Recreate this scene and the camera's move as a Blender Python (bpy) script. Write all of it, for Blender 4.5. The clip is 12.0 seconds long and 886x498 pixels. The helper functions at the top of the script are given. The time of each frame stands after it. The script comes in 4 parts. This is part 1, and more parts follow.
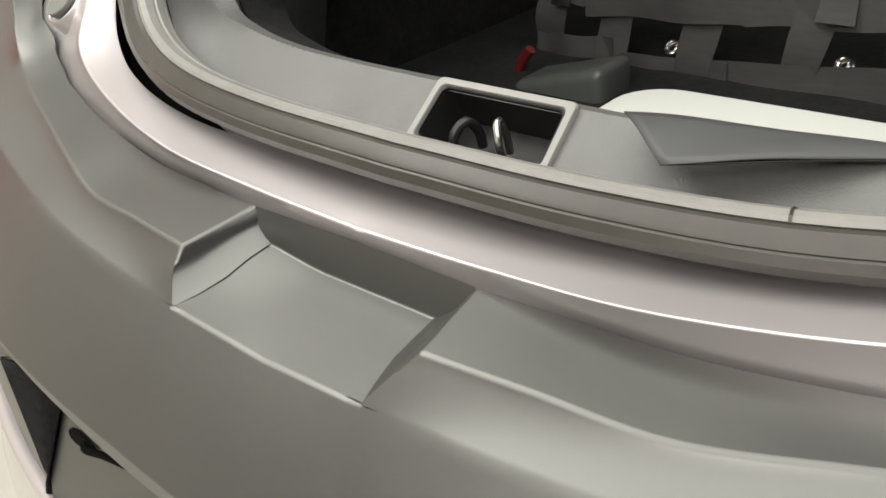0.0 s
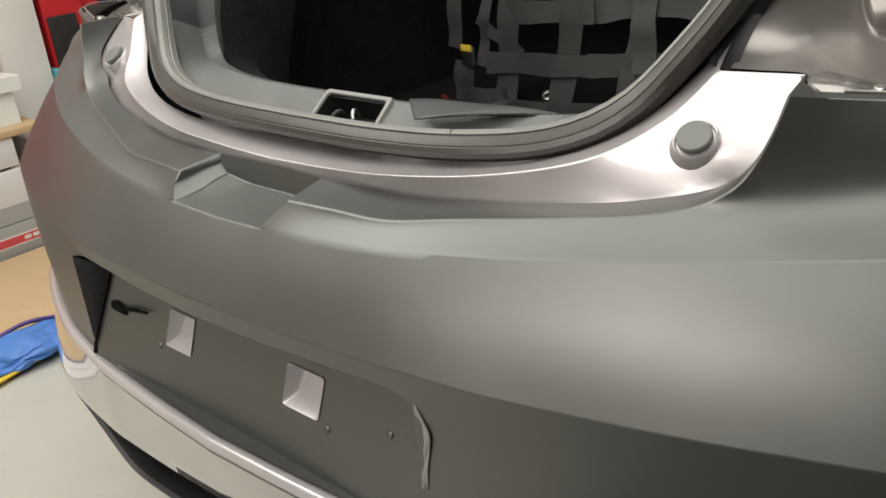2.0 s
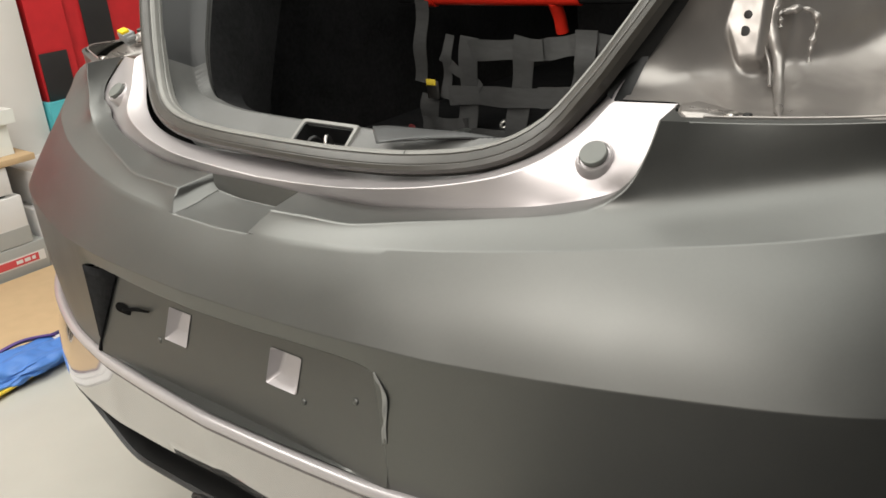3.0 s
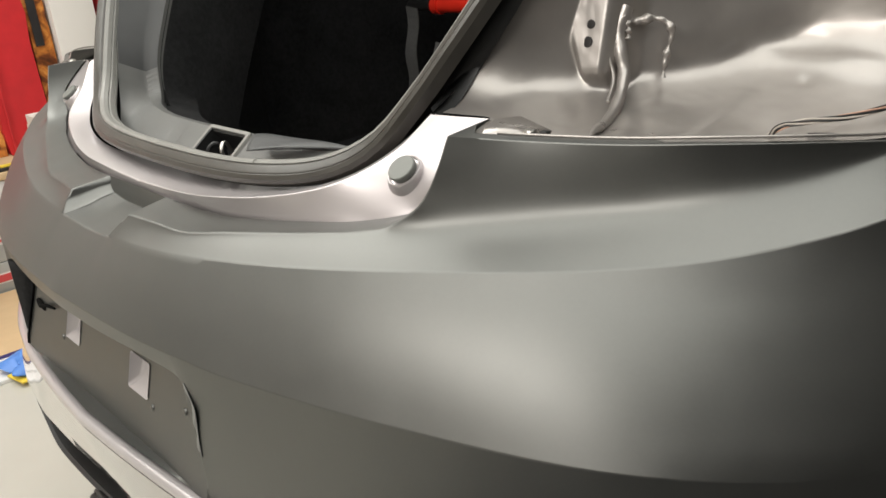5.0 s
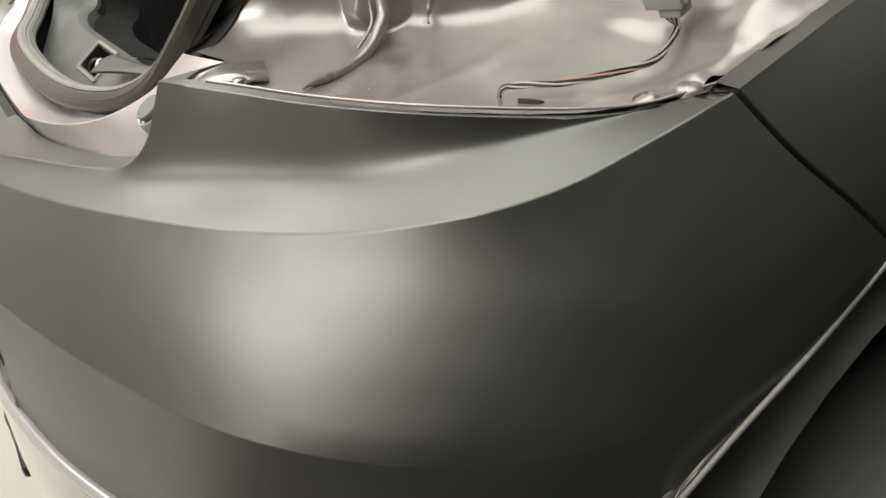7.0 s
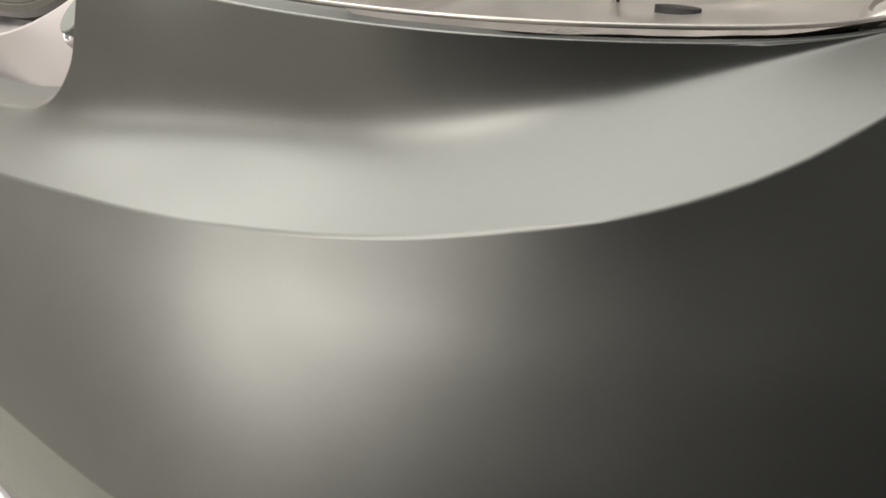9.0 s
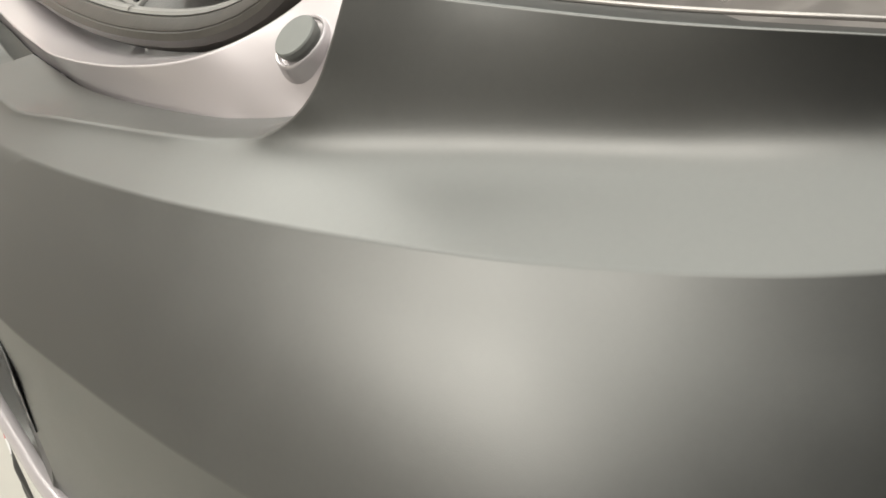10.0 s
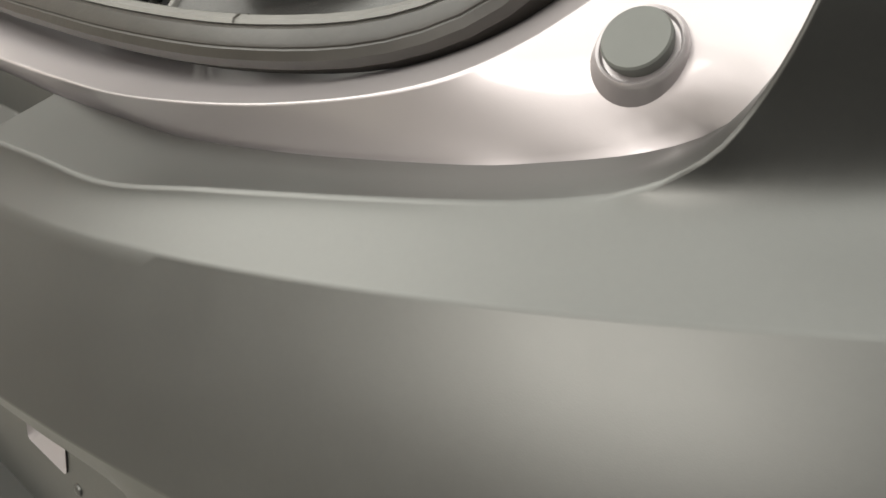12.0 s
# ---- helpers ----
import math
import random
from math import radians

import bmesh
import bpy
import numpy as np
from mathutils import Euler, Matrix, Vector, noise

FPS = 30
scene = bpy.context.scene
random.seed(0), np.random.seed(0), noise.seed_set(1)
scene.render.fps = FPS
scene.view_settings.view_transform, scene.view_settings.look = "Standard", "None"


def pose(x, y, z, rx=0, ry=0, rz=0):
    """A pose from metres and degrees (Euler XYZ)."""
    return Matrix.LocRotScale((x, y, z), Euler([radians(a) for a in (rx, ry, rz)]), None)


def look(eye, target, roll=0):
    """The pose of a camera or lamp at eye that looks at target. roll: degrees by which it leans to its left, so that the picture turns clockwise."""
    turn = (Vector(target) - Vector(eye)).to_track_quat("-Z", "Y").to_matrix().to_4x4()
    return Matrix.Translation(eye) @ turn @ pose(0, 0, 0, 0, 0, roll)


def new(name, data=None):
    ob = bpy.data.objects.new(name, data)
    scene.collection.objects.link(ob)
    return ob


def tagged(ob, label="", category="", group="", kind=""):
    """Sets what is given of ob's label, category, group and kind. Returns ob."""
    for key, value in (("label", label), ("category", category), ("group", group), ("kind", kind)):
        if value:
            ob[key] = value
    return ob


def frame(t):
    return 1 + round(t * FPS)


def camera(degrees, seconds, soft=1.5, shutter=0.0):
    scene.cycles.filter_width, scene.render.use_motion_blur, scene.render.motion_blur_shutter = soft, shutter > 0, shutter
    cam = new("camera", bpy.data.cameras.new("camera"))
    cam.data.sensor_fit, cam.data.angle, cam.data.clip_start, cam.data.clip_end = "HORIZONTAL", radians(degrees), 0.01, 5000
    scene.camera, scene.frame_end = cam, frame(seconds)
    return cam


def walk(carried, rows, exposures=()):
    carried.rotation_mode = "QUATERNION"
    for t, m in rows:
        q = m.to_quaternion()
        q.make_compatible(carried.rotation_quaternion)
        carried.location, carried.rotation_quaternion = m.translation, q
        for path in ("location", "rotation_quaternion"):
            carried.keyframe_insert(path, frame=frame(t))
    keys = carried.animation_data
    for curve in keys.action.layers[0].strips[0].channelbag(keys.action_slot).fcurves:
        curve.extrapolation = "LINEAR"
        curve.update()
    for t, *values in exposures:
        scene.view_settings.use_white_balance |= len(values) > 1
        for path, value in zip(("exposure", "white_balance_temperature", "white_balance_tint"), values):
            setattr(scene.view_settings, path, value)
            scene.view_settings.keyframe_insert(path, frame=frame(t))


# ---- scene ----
from mathutils.kdtree import KDTree

cam = camera(53.9, 12.0, soft=1.6)
PATH = [
    (0, (0.287, -0.249, 1.004), (-0.302, 0.392, 0.511), -5.2),
    (0.5, (0.364, -0.278, 1.021), (-0.317, 0.276, 0.543), -5.5),
    (1, (0.514, -0.339, 1.049), (-0.193, 0.196, 0.586), -5.4),
    (1.5, (0.644, -0.378, 1.053), (-0.042, 0.208, 0.623), -5.7),
    (2, (0.660, -0.473, 1.052), (0.036, 0.193, 0.642), -5.3),
    (2.5, (0.704, -0.546, 1.062), (0.100, 0.146, 0.668), -5.4),
    (3, (0.783, -0.571, 1.084), (0.168, 0.121, 0.705), -5.2),
    (3.5, (0.907, -0.561, 1.092), (0.268, 0.114, 0.723), -5.2),
    (3.7, (0.951, -0.542, 1.093), (0.296, 0.120, 0.728), -5.6),
    (5.3, (0.964, -0.322, 1.051), (0.223, 0.238, 0.681), -5.5),
    (5.5, (1.002, -0.305, 1.068), (0.243, 0.218, 0.680), -5.7),
    (6, (1.107, -0.238, 1.083), (0.318, 0.230, 0.685), -5.6),
    (6.5, (1.169, -0.155, 1.083), (0.365, 0.270, 0.666), -6.3),
    (7, (1.136, -0.070, 1.061), (0.358, 0.367, 0.610), -5.8),
    (7.2, (1.107, -0.022, 1.051), (0.333, 0.407, 0.585), -6.1),
    (8.8, (0.938, 0.029, 1.007), (0.230, 0.452, 0.441), -5.1),
    (9, (0.923, 0.018, 1.003), (0.185, 0.401, 0.447), -6.7),
    (9.5, (0.851, -0.045, 0.999), (0.117, 0.381, 0.471), -5.7),
    (10, (0.799, -0.099, 0.981), (0.066, 0.360, 0.480), -4.8),
    (10.5, (0.748, -0.128, 0.984), (0.054, 0.367, 0.462), -5.5),
    (11, (0.679, -0.145, 0.978), (0.016, 0.387, 0.451), -5.6),
    (11.5, (0.611, -0.161, 0.972), (-0.032, 0.395, 0.445), -5.7),
    (12, (0.549, -0.175, 0.968), (-0.055, 0.408, 0.423), -6.5),
]
walk(cam, [(t, look(eye, target, roll)) for t, eye, target, roll in PATH],
     exposures=[(0.0, 0.26), (0.5, 0.04), (1.0, -0.20), (1.5, -0.20), (2.5, 0.04), (3.5, 0.11), (5.5, 0.13), (7.0, 0.23), (9.0, 0.45), (9.5, 0.36), (10.5, 0.12), (11.5, -0.05), (12.0, -0.14)])

# ---- light: a white workshop under ceiling lamps, with added overhead fill ----
world = bpy.data.worlds.new("room_world")
world.use_nodes = True
world.node_tree.nodes["Background"].inputs[0].default_value = (0.9, 0.93, 1.0, 1)
world.node_tree.nodes["Background"].inputs[1].default_value = 0.05
scene.world = world


def overhead_light(x, y, z, sx, sy, watts, tint):
    data = bpy.data.lights.new("overhead_area", "AREA")
    data.shape, data.size, data.size_y, data.energy, data.color = "RECTANGLE", sx, sy, watts, tint
    ob = new("overhead_area", data)
    ob.matrix_world = pose(x, y, z)
    return ob


WARM, COOL = (1.0, 0.955, 0.895), (1.0, 0.985, 0.93)
overhead_light(0.60, -2.60, 2.55, 1.75, 1.5, 84, WARM)
overhead_light(-1.45, -0.45, 2.52, 0.9, 1.5, 21, COOL)
# Fill added from the north to lift the cartons; no lamp known there.
overhead_light(-0.60, 3.40, 2.52, 1.2, 0.3, 30, WARM)
# Broad fill panel added to stand in for a brightly lit ceiling.
overhead_light(0.05, -0.15, 2.57, 3.5, 2.4, 68, (1.0, 1.0, 0.945))


# ---- materials ----
def material(name, color, rough=0.5, metal=0.0, grain=0.0, scale=40.0, bump=0.0, bump_scale=400.0, coat=0.0, vary_rough=0.0, spec=0.5, stretch=(1, 1, 1), coat_rough=0.06):
    m = bpy.data.materials.new(name)
    m.use_nodes = True
    nt = m.node_tree
    b = nt.nodes["Principled BSDF"]
    b.inputs["Base Color"].default_value = (*color, 1)
    b.inputs["Roughness"].default_value = rough
    b.inputs["Metallic"].default_value = metal
    b.inputs["Specular IOR Level"].default_value = spec
    b.inputs["Coat Weight"].default_value = coat
    b.inputs["Coat Roughness"].default_value = coat_rough
    co = nt.nodes.new("ShaderNodeTexCoord")
    mp = nt.nodes.new("ShaderNodeMapping")
    mp.inputs["Scale"].default_value = stretch
    nt.links.new(co.outputs["Object"], mp.inputs["Vector"])
    if grain or vary_rough:
        n1 = nt.nodes.new("ShaderNodeTexNoise")
        n1.inputs["Scale"].default_value, n1.inputs["Detail"].default_value = scale, 6
        n2 = nt.nodes.new("ShaderNodeTexNoise")
        n2.inputs["Scale"].default_value, n2.inputs["Detail"].default_value = scale / 9, 3
        nt.links.new(mp.outputs[0], n1.inputs["Vector"])
        nt.links.new(mp.outputs[0], n2.inputs["Vector"])
        add = nt.nodes.new("ShaderNodeMath")
        add.operation = "ADD"
        nt.links.new(n1.outputs["Fac"], add.inputs[0])
        nt.links.new(n2.outputs["Fac"], add.inputs[1])
        if grain:
            mr = nt.nodes.new("ShaderNodeMapRange")
            mr.inputs["From Min"].default_value, mr.inputs["From Max"].default_value = 0.6, 1.4
            mr.inputs["To Min"].default_value, mr.inputs["To Max"].default_value = 1 - grain, 1 + grain
            nt.links.new(add.outputs[0], mr.inputs["Value"])
            mul = nt.nodes.new("ShaderNodeVectorMath")
            mul.operation = "SCALE"
            mul.inputs[0].default_value = color
            nt.links.new(mr.outputs[0], mul.inputs["Scale"])
            nt.links.new(mul.outputs[0], b.inputs["Base Color"])
        if vary_rough:
            rr = nt.nodes.new("ShaderNodeMapRange")
            rr.inputs["From Min"].default_value, rr.inputs["From Max"].default_value = 0.6, 1.4
            rr.inputs["To Min"].default_value, rr.inputs["To Max"].default_value = max(rough - vary_rough, 0.02), min(rough + vary_rough, 1)
            nt.links.new(add.outputs[0], rr.inputs["Value"])
            nt.links.new(rr.outputs[0], b.inputs["Roughness"])
    if bump:
        n3 = nt.nodes.new("ShaderNodeTexNoise")
        n3.inputs["Scale"].default_value, n3.inputs["Detail"].default_value = bump_scale, 4
        nt.links.new(mp.outputs[0], n3.inputs["Vector"])
        bp = nt.nodes.new("ShaderNodeBump")
        bp.inputs["Strength"].default_value, bp.inputs["Distance"].default_value = bump, 0.002
        nt.links.new(n3.outputs["Fac"], bp.inputs["Height"])
        nt.links.new(bp.outputs[0], b.inputs["Normal"])
    return m


WRAP = material("matte_grey_wrap", (0.148, 0.149, 0.142), 0.425, 0.88, 0.03, 300, 0.02, 1500, vary_rough=0.02)
PAINT = material("silver_mauve_paint", (0.53, 0.493, 0.497), 0.42, 0.68, 0.03, 12, 0.015, 1300, coat=0.6, vary_rough=0.03, coat_rough=0.05)
BARE = material("bare_pale_primer", (0.46, 0.43, 0.435), 0.30, 0.35, 0.05, 40, 0.02, 200, coat=0.5)
GLOSS = material("glossy_grey_paint", (0.40, 0.38, 0.375), 0.10, 0.7, 0.02, 12, 0.0, coat=1.0)
CAVITY = material("primer_silver_paint", (0.37, 0.343, 0.322), 0.36, 0.62, 0.2, 16, 0.07, 60, coat=0.45, vary_rough=0.14, coat_rough=0.12)
RUBBER = material("dusty_brown_rubber", (0.042, 0.038, 0.032), 0.36, 0, 0.25, 60, 0.05, 300)
SEALTOP = material("grey_rubber_lip", (0.22, 0.215, 0.20), 0.42, 0, 0.12, 60, 0.03, 300)
STOPM = material("grey_green_rubber", (0.15, 0.155, 0.142), 0.5, 0, 0.08, 60, 0.03, 300)
TRIM = material("grained_grey_plastic", (0.115, 0.115, 0.11), 0.42, 0, 0.08, 60, 0.25, 900)
# Darkened copy of the sill plastic, for the shade higher up the sides.
SIDETRIM = material("shaded_grained_plastic", (0.022, 0.0225, 0.0225), 0.45, 0, 0.08, 60, 0.25, 900)
BRACKETM = material("grey_green_plastic", (0.075, 0.08, 0.075), 0.3, 0, 0.1, 40, 0.1, 500)
BLACK = material("black_plastic", (0.012, 0.012, 0.012), 0.45, 0, 0.1, 50, 0.1, 500)
CARPET = material("dark_carpet", (0.020, 0.020, 0.0205), 0.95, 0, 0.4, 120, 0.5, 300, spec=0.08)
LINER = material("dusty_arch_liner", (0.13, 0.132, 0.12), 0.8, 0, 0.2, 40, 0.3, 250)
TYRE = material("dusty_tyre_rubber", (0.05, 0.05, 0.047), 0.65, 0, 0.2, 50, 0.1, 200)
METAL = material("zinc_steel", (0.55, 0.53, 0.5), 0.3, 1.0, 0.1, 100)
FLOORM = material("pale_floor_paint", (0.50, 0.49, 0.44), 0.35, 0, 0.05, 8, 0.03, 60)
WALLM = material("white_wall_paint", (0.75, 0.72, 0.68), 0.8, 0, 0.04, 5, 0.05, 80)
# Unseen south wall, greyed so that it reflects less in the bumper.
SOUTHM = material("dimmed_wall_grey", (0.42, 0.41, 0.39), 0.75, 0, 0.05, 5, 0.05, 80)
HOLE = material("deep_black", (0.005, 0.005, 0.005), 0.9, 0, 0, spec=0.06)
DARKFLOOR = material("darkened_floor", (0.04, 0.04, 0.0385), 0.5, 0, 0.1, 8, 0.05, 60)
DARKWALL = material("unlit_side_black", (0.014, 0.014, 0.0135), 0.9, 0, 0.1, 6)
CEILM = material("white_ceiling", (0.8, 0.8, 0.78), 0.85, 0, 0.03, 5)
CARD = material("brown_cardboard", (0.56, 0.40, 0.23), 0.8, 0, 0.07, 20, 0.08, 300)
WHITEBOX = material("white_carton", (0.72, 0.71, 0.70), 0.6, 0, 0.03, 12)
GREYBOX = material("grey_carton_print", (0.36, 0.37, 0.36), 0.6, 0, 0.04, 15)
REDM = material("red_bag_fabric", (0.55, 0.02, 0.025), 0.5, 0, 0.15, 20, 0.1, 80)
DARKRED = material("dark_red_plastic", (.10, .006, .008), 0.5, 0, 0.1, 30)
REDPAINT = material("red_powder_coat", (0.75, 0.03, 0.015), 0.3, 0, 0.03, 40)
WEB = material("grey_webbing", (0.055, 0.054, 0.053), 0.6, 0, 0.25, 40, 0.4, 700, stretch=(1, 1, 4))
FILM = material("loose_vinyl_film", (0.065, 0.066, 0.066), 0.5, 0.1, 0.04, 60)
FILMBACK = material("grey_film_backing", (0.24, 0.24, 0.232), 0.38, 0.2, 0.06, 60, 0.03, 300)
WHITE = material("white_board", (0.78, 0.79, 0.74), 0.5, 0, 0.02, 10)

PRINTRED = material("red_print", (.58, .07, .08), .55, 0, .05, 30)
NAVY = material("navy_edge", (.02, .02, .12), .5, 0, .05, 30)
BLUEM = material("blue_nitrile", (.08, .22, .6), .45, 0, .1, 40, .2, 60)
PURPLEM = material("purple_cuff", (.10, .05, .22), .6, 0, .1, 40, .1, 200)
YELLOWM = material("yellow_print", (.75, .55, .05), .5, 0, .06, 40)
TEALM = material("teal_print", (.1, .5, .55), .5, 0, .06, 40)


def flame_print(name):
    """Wisps of orange and yellow on smoky black, as printed on the cartons."""
    m = bpy.data.materials.new(name)
    m.use_nodes = True
    nt = m.node_tree
    co = nt.nodes.new("ShaderNodeTexCoord")
    n1 = nt.nodes.new("ShaderNodeTexNoise")
    n1.inputs["Scale"].default_value, n1.inputs["Detail"].default_value, n1.inputs["Roughness"].default_value, n1.inputs["Distortion"].default_value = 9, 9, .62, 1.8
    ramp = nt.nodes.new("ShaderNodeValToRGB")
    for k, (p, c) in enumerate(((.30, (.03, .012, .006)), (.44, (.16, .045, .012)), (.54, (.50, .17, .03)), (.66, (.72, .36, .09)))):
        e = ramp.color_ramp.elements[k] if k < 2 else ramp.color_ramp.elements.new(p)
        e.position, e.color = p, (*c, 1)
    nt.links.new(co.outputs["Object"], n1.inputs["Vector"])
    nt.links.new(n1.outputs["Fac"], ramp.inputs["Fac"])
    b = nt.nodes["Principled BSDF"]
    nt.links.new(ramp.outputs["Color"], b.inputs["Base Color"])
    b.inputs["Roughness"].default_value = .4
    return m


ORANGEM = flame_print("flame_print")
BLACKM = material("black_carton_print", (.02, .018, .018), .5, 0, .1, 30)


# ---- building helpers ----
def curve(pts, n, splits=None):
    """n points along a smooth line through pts, evenly spaced."""
    p = [Vector(q) for q in pts]
    q = [p[0] * 2 - p[1]] + p + [p[-1] * 2 - p[-2]]
    fine = []
    for i in range(1, len(q) - 2):
        a, b, c, d = q[i - 1:i + 3]
        for k in range(24):
            u = k / 24
            fine.append(0.5 * ((2 * b) + (c - a) * u + (2 * a - 5 * b + 4 * c - d) * u * u + (3 * b - a - 3 * c + d) * u ** 3))
    fine.append(p[-1].copy())
    run = [0.0]
    for a, b in zip(fine, fine[1:]):
        run.append(run[-1] + (b - a).length)
    out, j = [], 0
    for k in range(n):
        s = run[-1] * k / (n - 1)
        while j < len(run) - 2 and run[j + 1] < s:
            j += 1
        out.append(fine[j].lerp(fine[j + 1], (s - run[j]) / max(run[j + 1] - run[j], 1e-9)))
    return out


def line(a, b, n):
    a, b = Vector(a), Vector(b)
    return [a.lerp(b, k / (n - 1)) for k in range(n)]


def patch(bm, rows, mirror=1):
    """A sheet of quads through rows of points. mirror -1 lays it on the other side of the car."""
    grid = [[bm.verts.new((p[0] * mirror, p[1], p[2])) for p in row] for row in rows]
    for r0, r1 in zip(grid, grid[1:]):
        for i in range(len(r0) - 1):
            f = (r0[i], r0[i + 1], r1[i + 1], r1[i])
            bm.faces.new(f if mirror > 0 else f[::-1])


def between(top, low, n, bulge=None):
    """n rows from the line top to the line low. bulge(u, v) gives an offset."""
    rows = []
    for r in range(n):
        v = r / (n - 1)
        row = []
        for i, (a, b) in enumerate(zip(top, low)):
            p = a.lerp(b, v)
            if bulge:
                p = p + Vector(bulge(i / (len(top) - 1), v))
            row.append(p)
        rows.append(row)
    return rows


def weld(bm, d=0.0004):
    bmesh.ops.remove_doubles(bm, verts=bm.verts, dist=d)
    bmesh.ops.recalc_face_normals(bm, faces=bm.faces)


def mark(bm, chains, reach=.0006, weights=None):
    """Marks the edges that run along the given lines, to be rounded."""
    layer = bm.edges.layers.float.new("bevel_weight_edge")
    pts = [(c, i, p) for c, chain in enumerate(chains) for i, p in enumerate(chain)]
    tree = KDTree(len(pts))
    for k, (_, _, p) in enumerate(pts):
        tree.insert(p, k)
    tree.balance()
    near = {v: {pts[k][:2] for _, k, _ in tree.find_range(v.co, reach)} for v in bm.verts}
    for e in bm.edges:
        a, b = near[e.verts[0]], near[e.verts[1]]
        hit = [c for c, i in a if (c, i + 1) in b or (c, i - 1) in b]
        if hit:
            e[layer] = max(weights[c] for c in hit) if weights else 1.0


def part(name, bm, mat, parent=None, label="", smooth=35, bevel=0.0, thick=0.0, marked=False):
    me = bpy.data.meshes.new(name)
    bm.to_mesh(me)
    bm.free()
    me.materials.append(mat)
    for p in me.polygons:
        p.use_smooth = True
    me.set_sharp_from_angle(angle=radians(smooth))
    ob = new(name, me)
    if parent:
        ob.parent = parent
    if label:
        ob["label"] = label
    if thick:
        s = ob.modifiers.new("thickness", "SOLIDIFY")
        s.thickness, s.offset = thick, -1
    if bevel:
        b = ob.modifiers.new("rounding", "BEVEL")
        b.width, b.segments, b.limit_method, b.angle_limit = bevel, 3, "WEIGHT" if marked else "ANGLE", radians(24)
        b.harden_normals = marked
        b.use_clamp_overlap = not marked
    return ob


def thing(name, label, category, group="", kind="", at=(0, 0, 0)):
    ob = new(name)
    ob.location = at
    return tagged(ob, label, category, group, kind)


def box_bm(x0, x1, y0, y1, z0, z1, r=0.0, seg=2):
    bm = bmesh.new()
    bmesh.ops.create_cube(bm, size=1)
    bmesh.ops.scale(bm, vec=(x1 - x0, y1 - y0, z1 - z0), verts=bm.verts)
    bmesh.ops.translate(bm, vec=((x0 + x1) / 2, (y0 + y1) / 2, (z0 + z1) / 2), verts=bm.verts)
    if r:
        bmesh.ops.bevel(bm, geom=bm.edges[:], offset=r, segments=seg, affect="EDGES", profile=0.5)
    return bm


def tube_bm(pts, radius, sides=12, n=60, closed_ends=True, squash=None):
    """A round bar along a smooth line."""
    bm = bmesh.new()
    c = curve(pts, n)
    rings = []
    up = Vector((0, 0, 1))
    for i, p in enumerate(c):
        t = (c[min(i + 1, n - 1)] - c[max(i - 1, 0)]).normalized()
        side = t.cross(up)
        if side.length < 0.05:
            side = t.cross(Vector((0, 1, 0)))
        side.normalize()
        top = side.cross(t)
        r = radius(i / (n - 1)) if callable(radius) else radius
        a, b = squash or (1, 1)
        rings.append([bm.verts.new(p + side * math.cos(k * math.tau / sides) * r * a + top * math.sin(k * math.tau / sides) * r * b) for k in range(sides)])
    for r0, r1 in zip(rings, rings[1:]):
        for k in range(sides):
            bm.faces.new((r0[k], r0[(k + 1) % sides], r1[(k + 1) % sides], r1[k]))
    if closed_ends:
        bm.faces.new(rings[0][::-1])
        bm.faces.new(rings[-1])
    bmesh.ops.recalc_face_normals(bm, faces=bm.faces)
    return bm


def sweep_bm(path, profile, closed=False):
    """A profile of (outward, upward) offsets drawn along path; outward is away from the middle of the opening."""
    bm = bmesh.new()
    rings = []
    n = len(path)
    for i, p in enumerate(path):
        t = (path[min(i + 1, n - 1)] - path[max(i - 1, 0)]).normalized()
        out = t.cross(Vector((0, 0.55, 0.83)))
        out.normalize()
        up = out.cross(t)
        rings.append([bm.verts.new(p + out * a + up * b) for a, b in profile])
    m = len(profile)
    for r0, r1 in zip(rings, rings[1:]):
        for k in range(m):
            bm.faces.new((r0[k], r0[(k + 1) % m], r1[(k + 1) % m], r1[k]))
    bmesh.ops.recalc_face_normals(bm, faces=bm.faces)
    return bm


# ---- room ----
def room():
    t = 0.1
    part("floor", box_bm(-2.7, 2.5, -4.0, 5.0, -t, 0), FLOORM)
    # Dark strip added over the pale floor to darken the bumper's reflections.
    part("floor_dark_strip", box_bm(0.28, 2.5, -4.0, 5.0, 0, .004), DARKFLOOR)
    part("ceiling", box_bm(-2.7, 2.5, -4.0, 5.0, 2.6, 2.6 + t), CEILM)
    part("wall_west", box_bm(-2.7 - t, -2.7, -4.0, 5.0, 0, 2.6), WALLM)
    # Near-black colour stands in for the unlit east side; the wall is unseen.
    part("wall_east", box_bm(2.5, 2.5 + t, -4.0, 5.0, 0, 2.6), DARKWALL)
    part("wall_south", box_bm(-2.7 - t, 2.5 + t, -4.0 - t, -4.0, 0, 2.6), SOUTHM)
    part("wall_north", box_bm(-2.7 - t, 2.5 + t, 5.0, 5.0 + t, 0, 2.6), WALLM)
    for n, l, c in (("floor", "pale smooth painted workshop floor", "floor"), ("floor_dark_strip", "dark floor strip added to darken the bumper's reflections", "floor"), ("ceiling", "plain white workshop ceiling", "ceiling"), ("wall_west", "white painted workshop wall behind the cartons", "wall"),
                    ("wall_east", "unseen end wall, coloured near-black for the unlit side", "wall"), ("wall_south", "plain workshop wall, greyed to dim its reflection", "wall"), ("wall_north", "plain white workshop wall", "wall")):
        tagged(bpy.data.objects[n], l, c, kind="structure")


room()

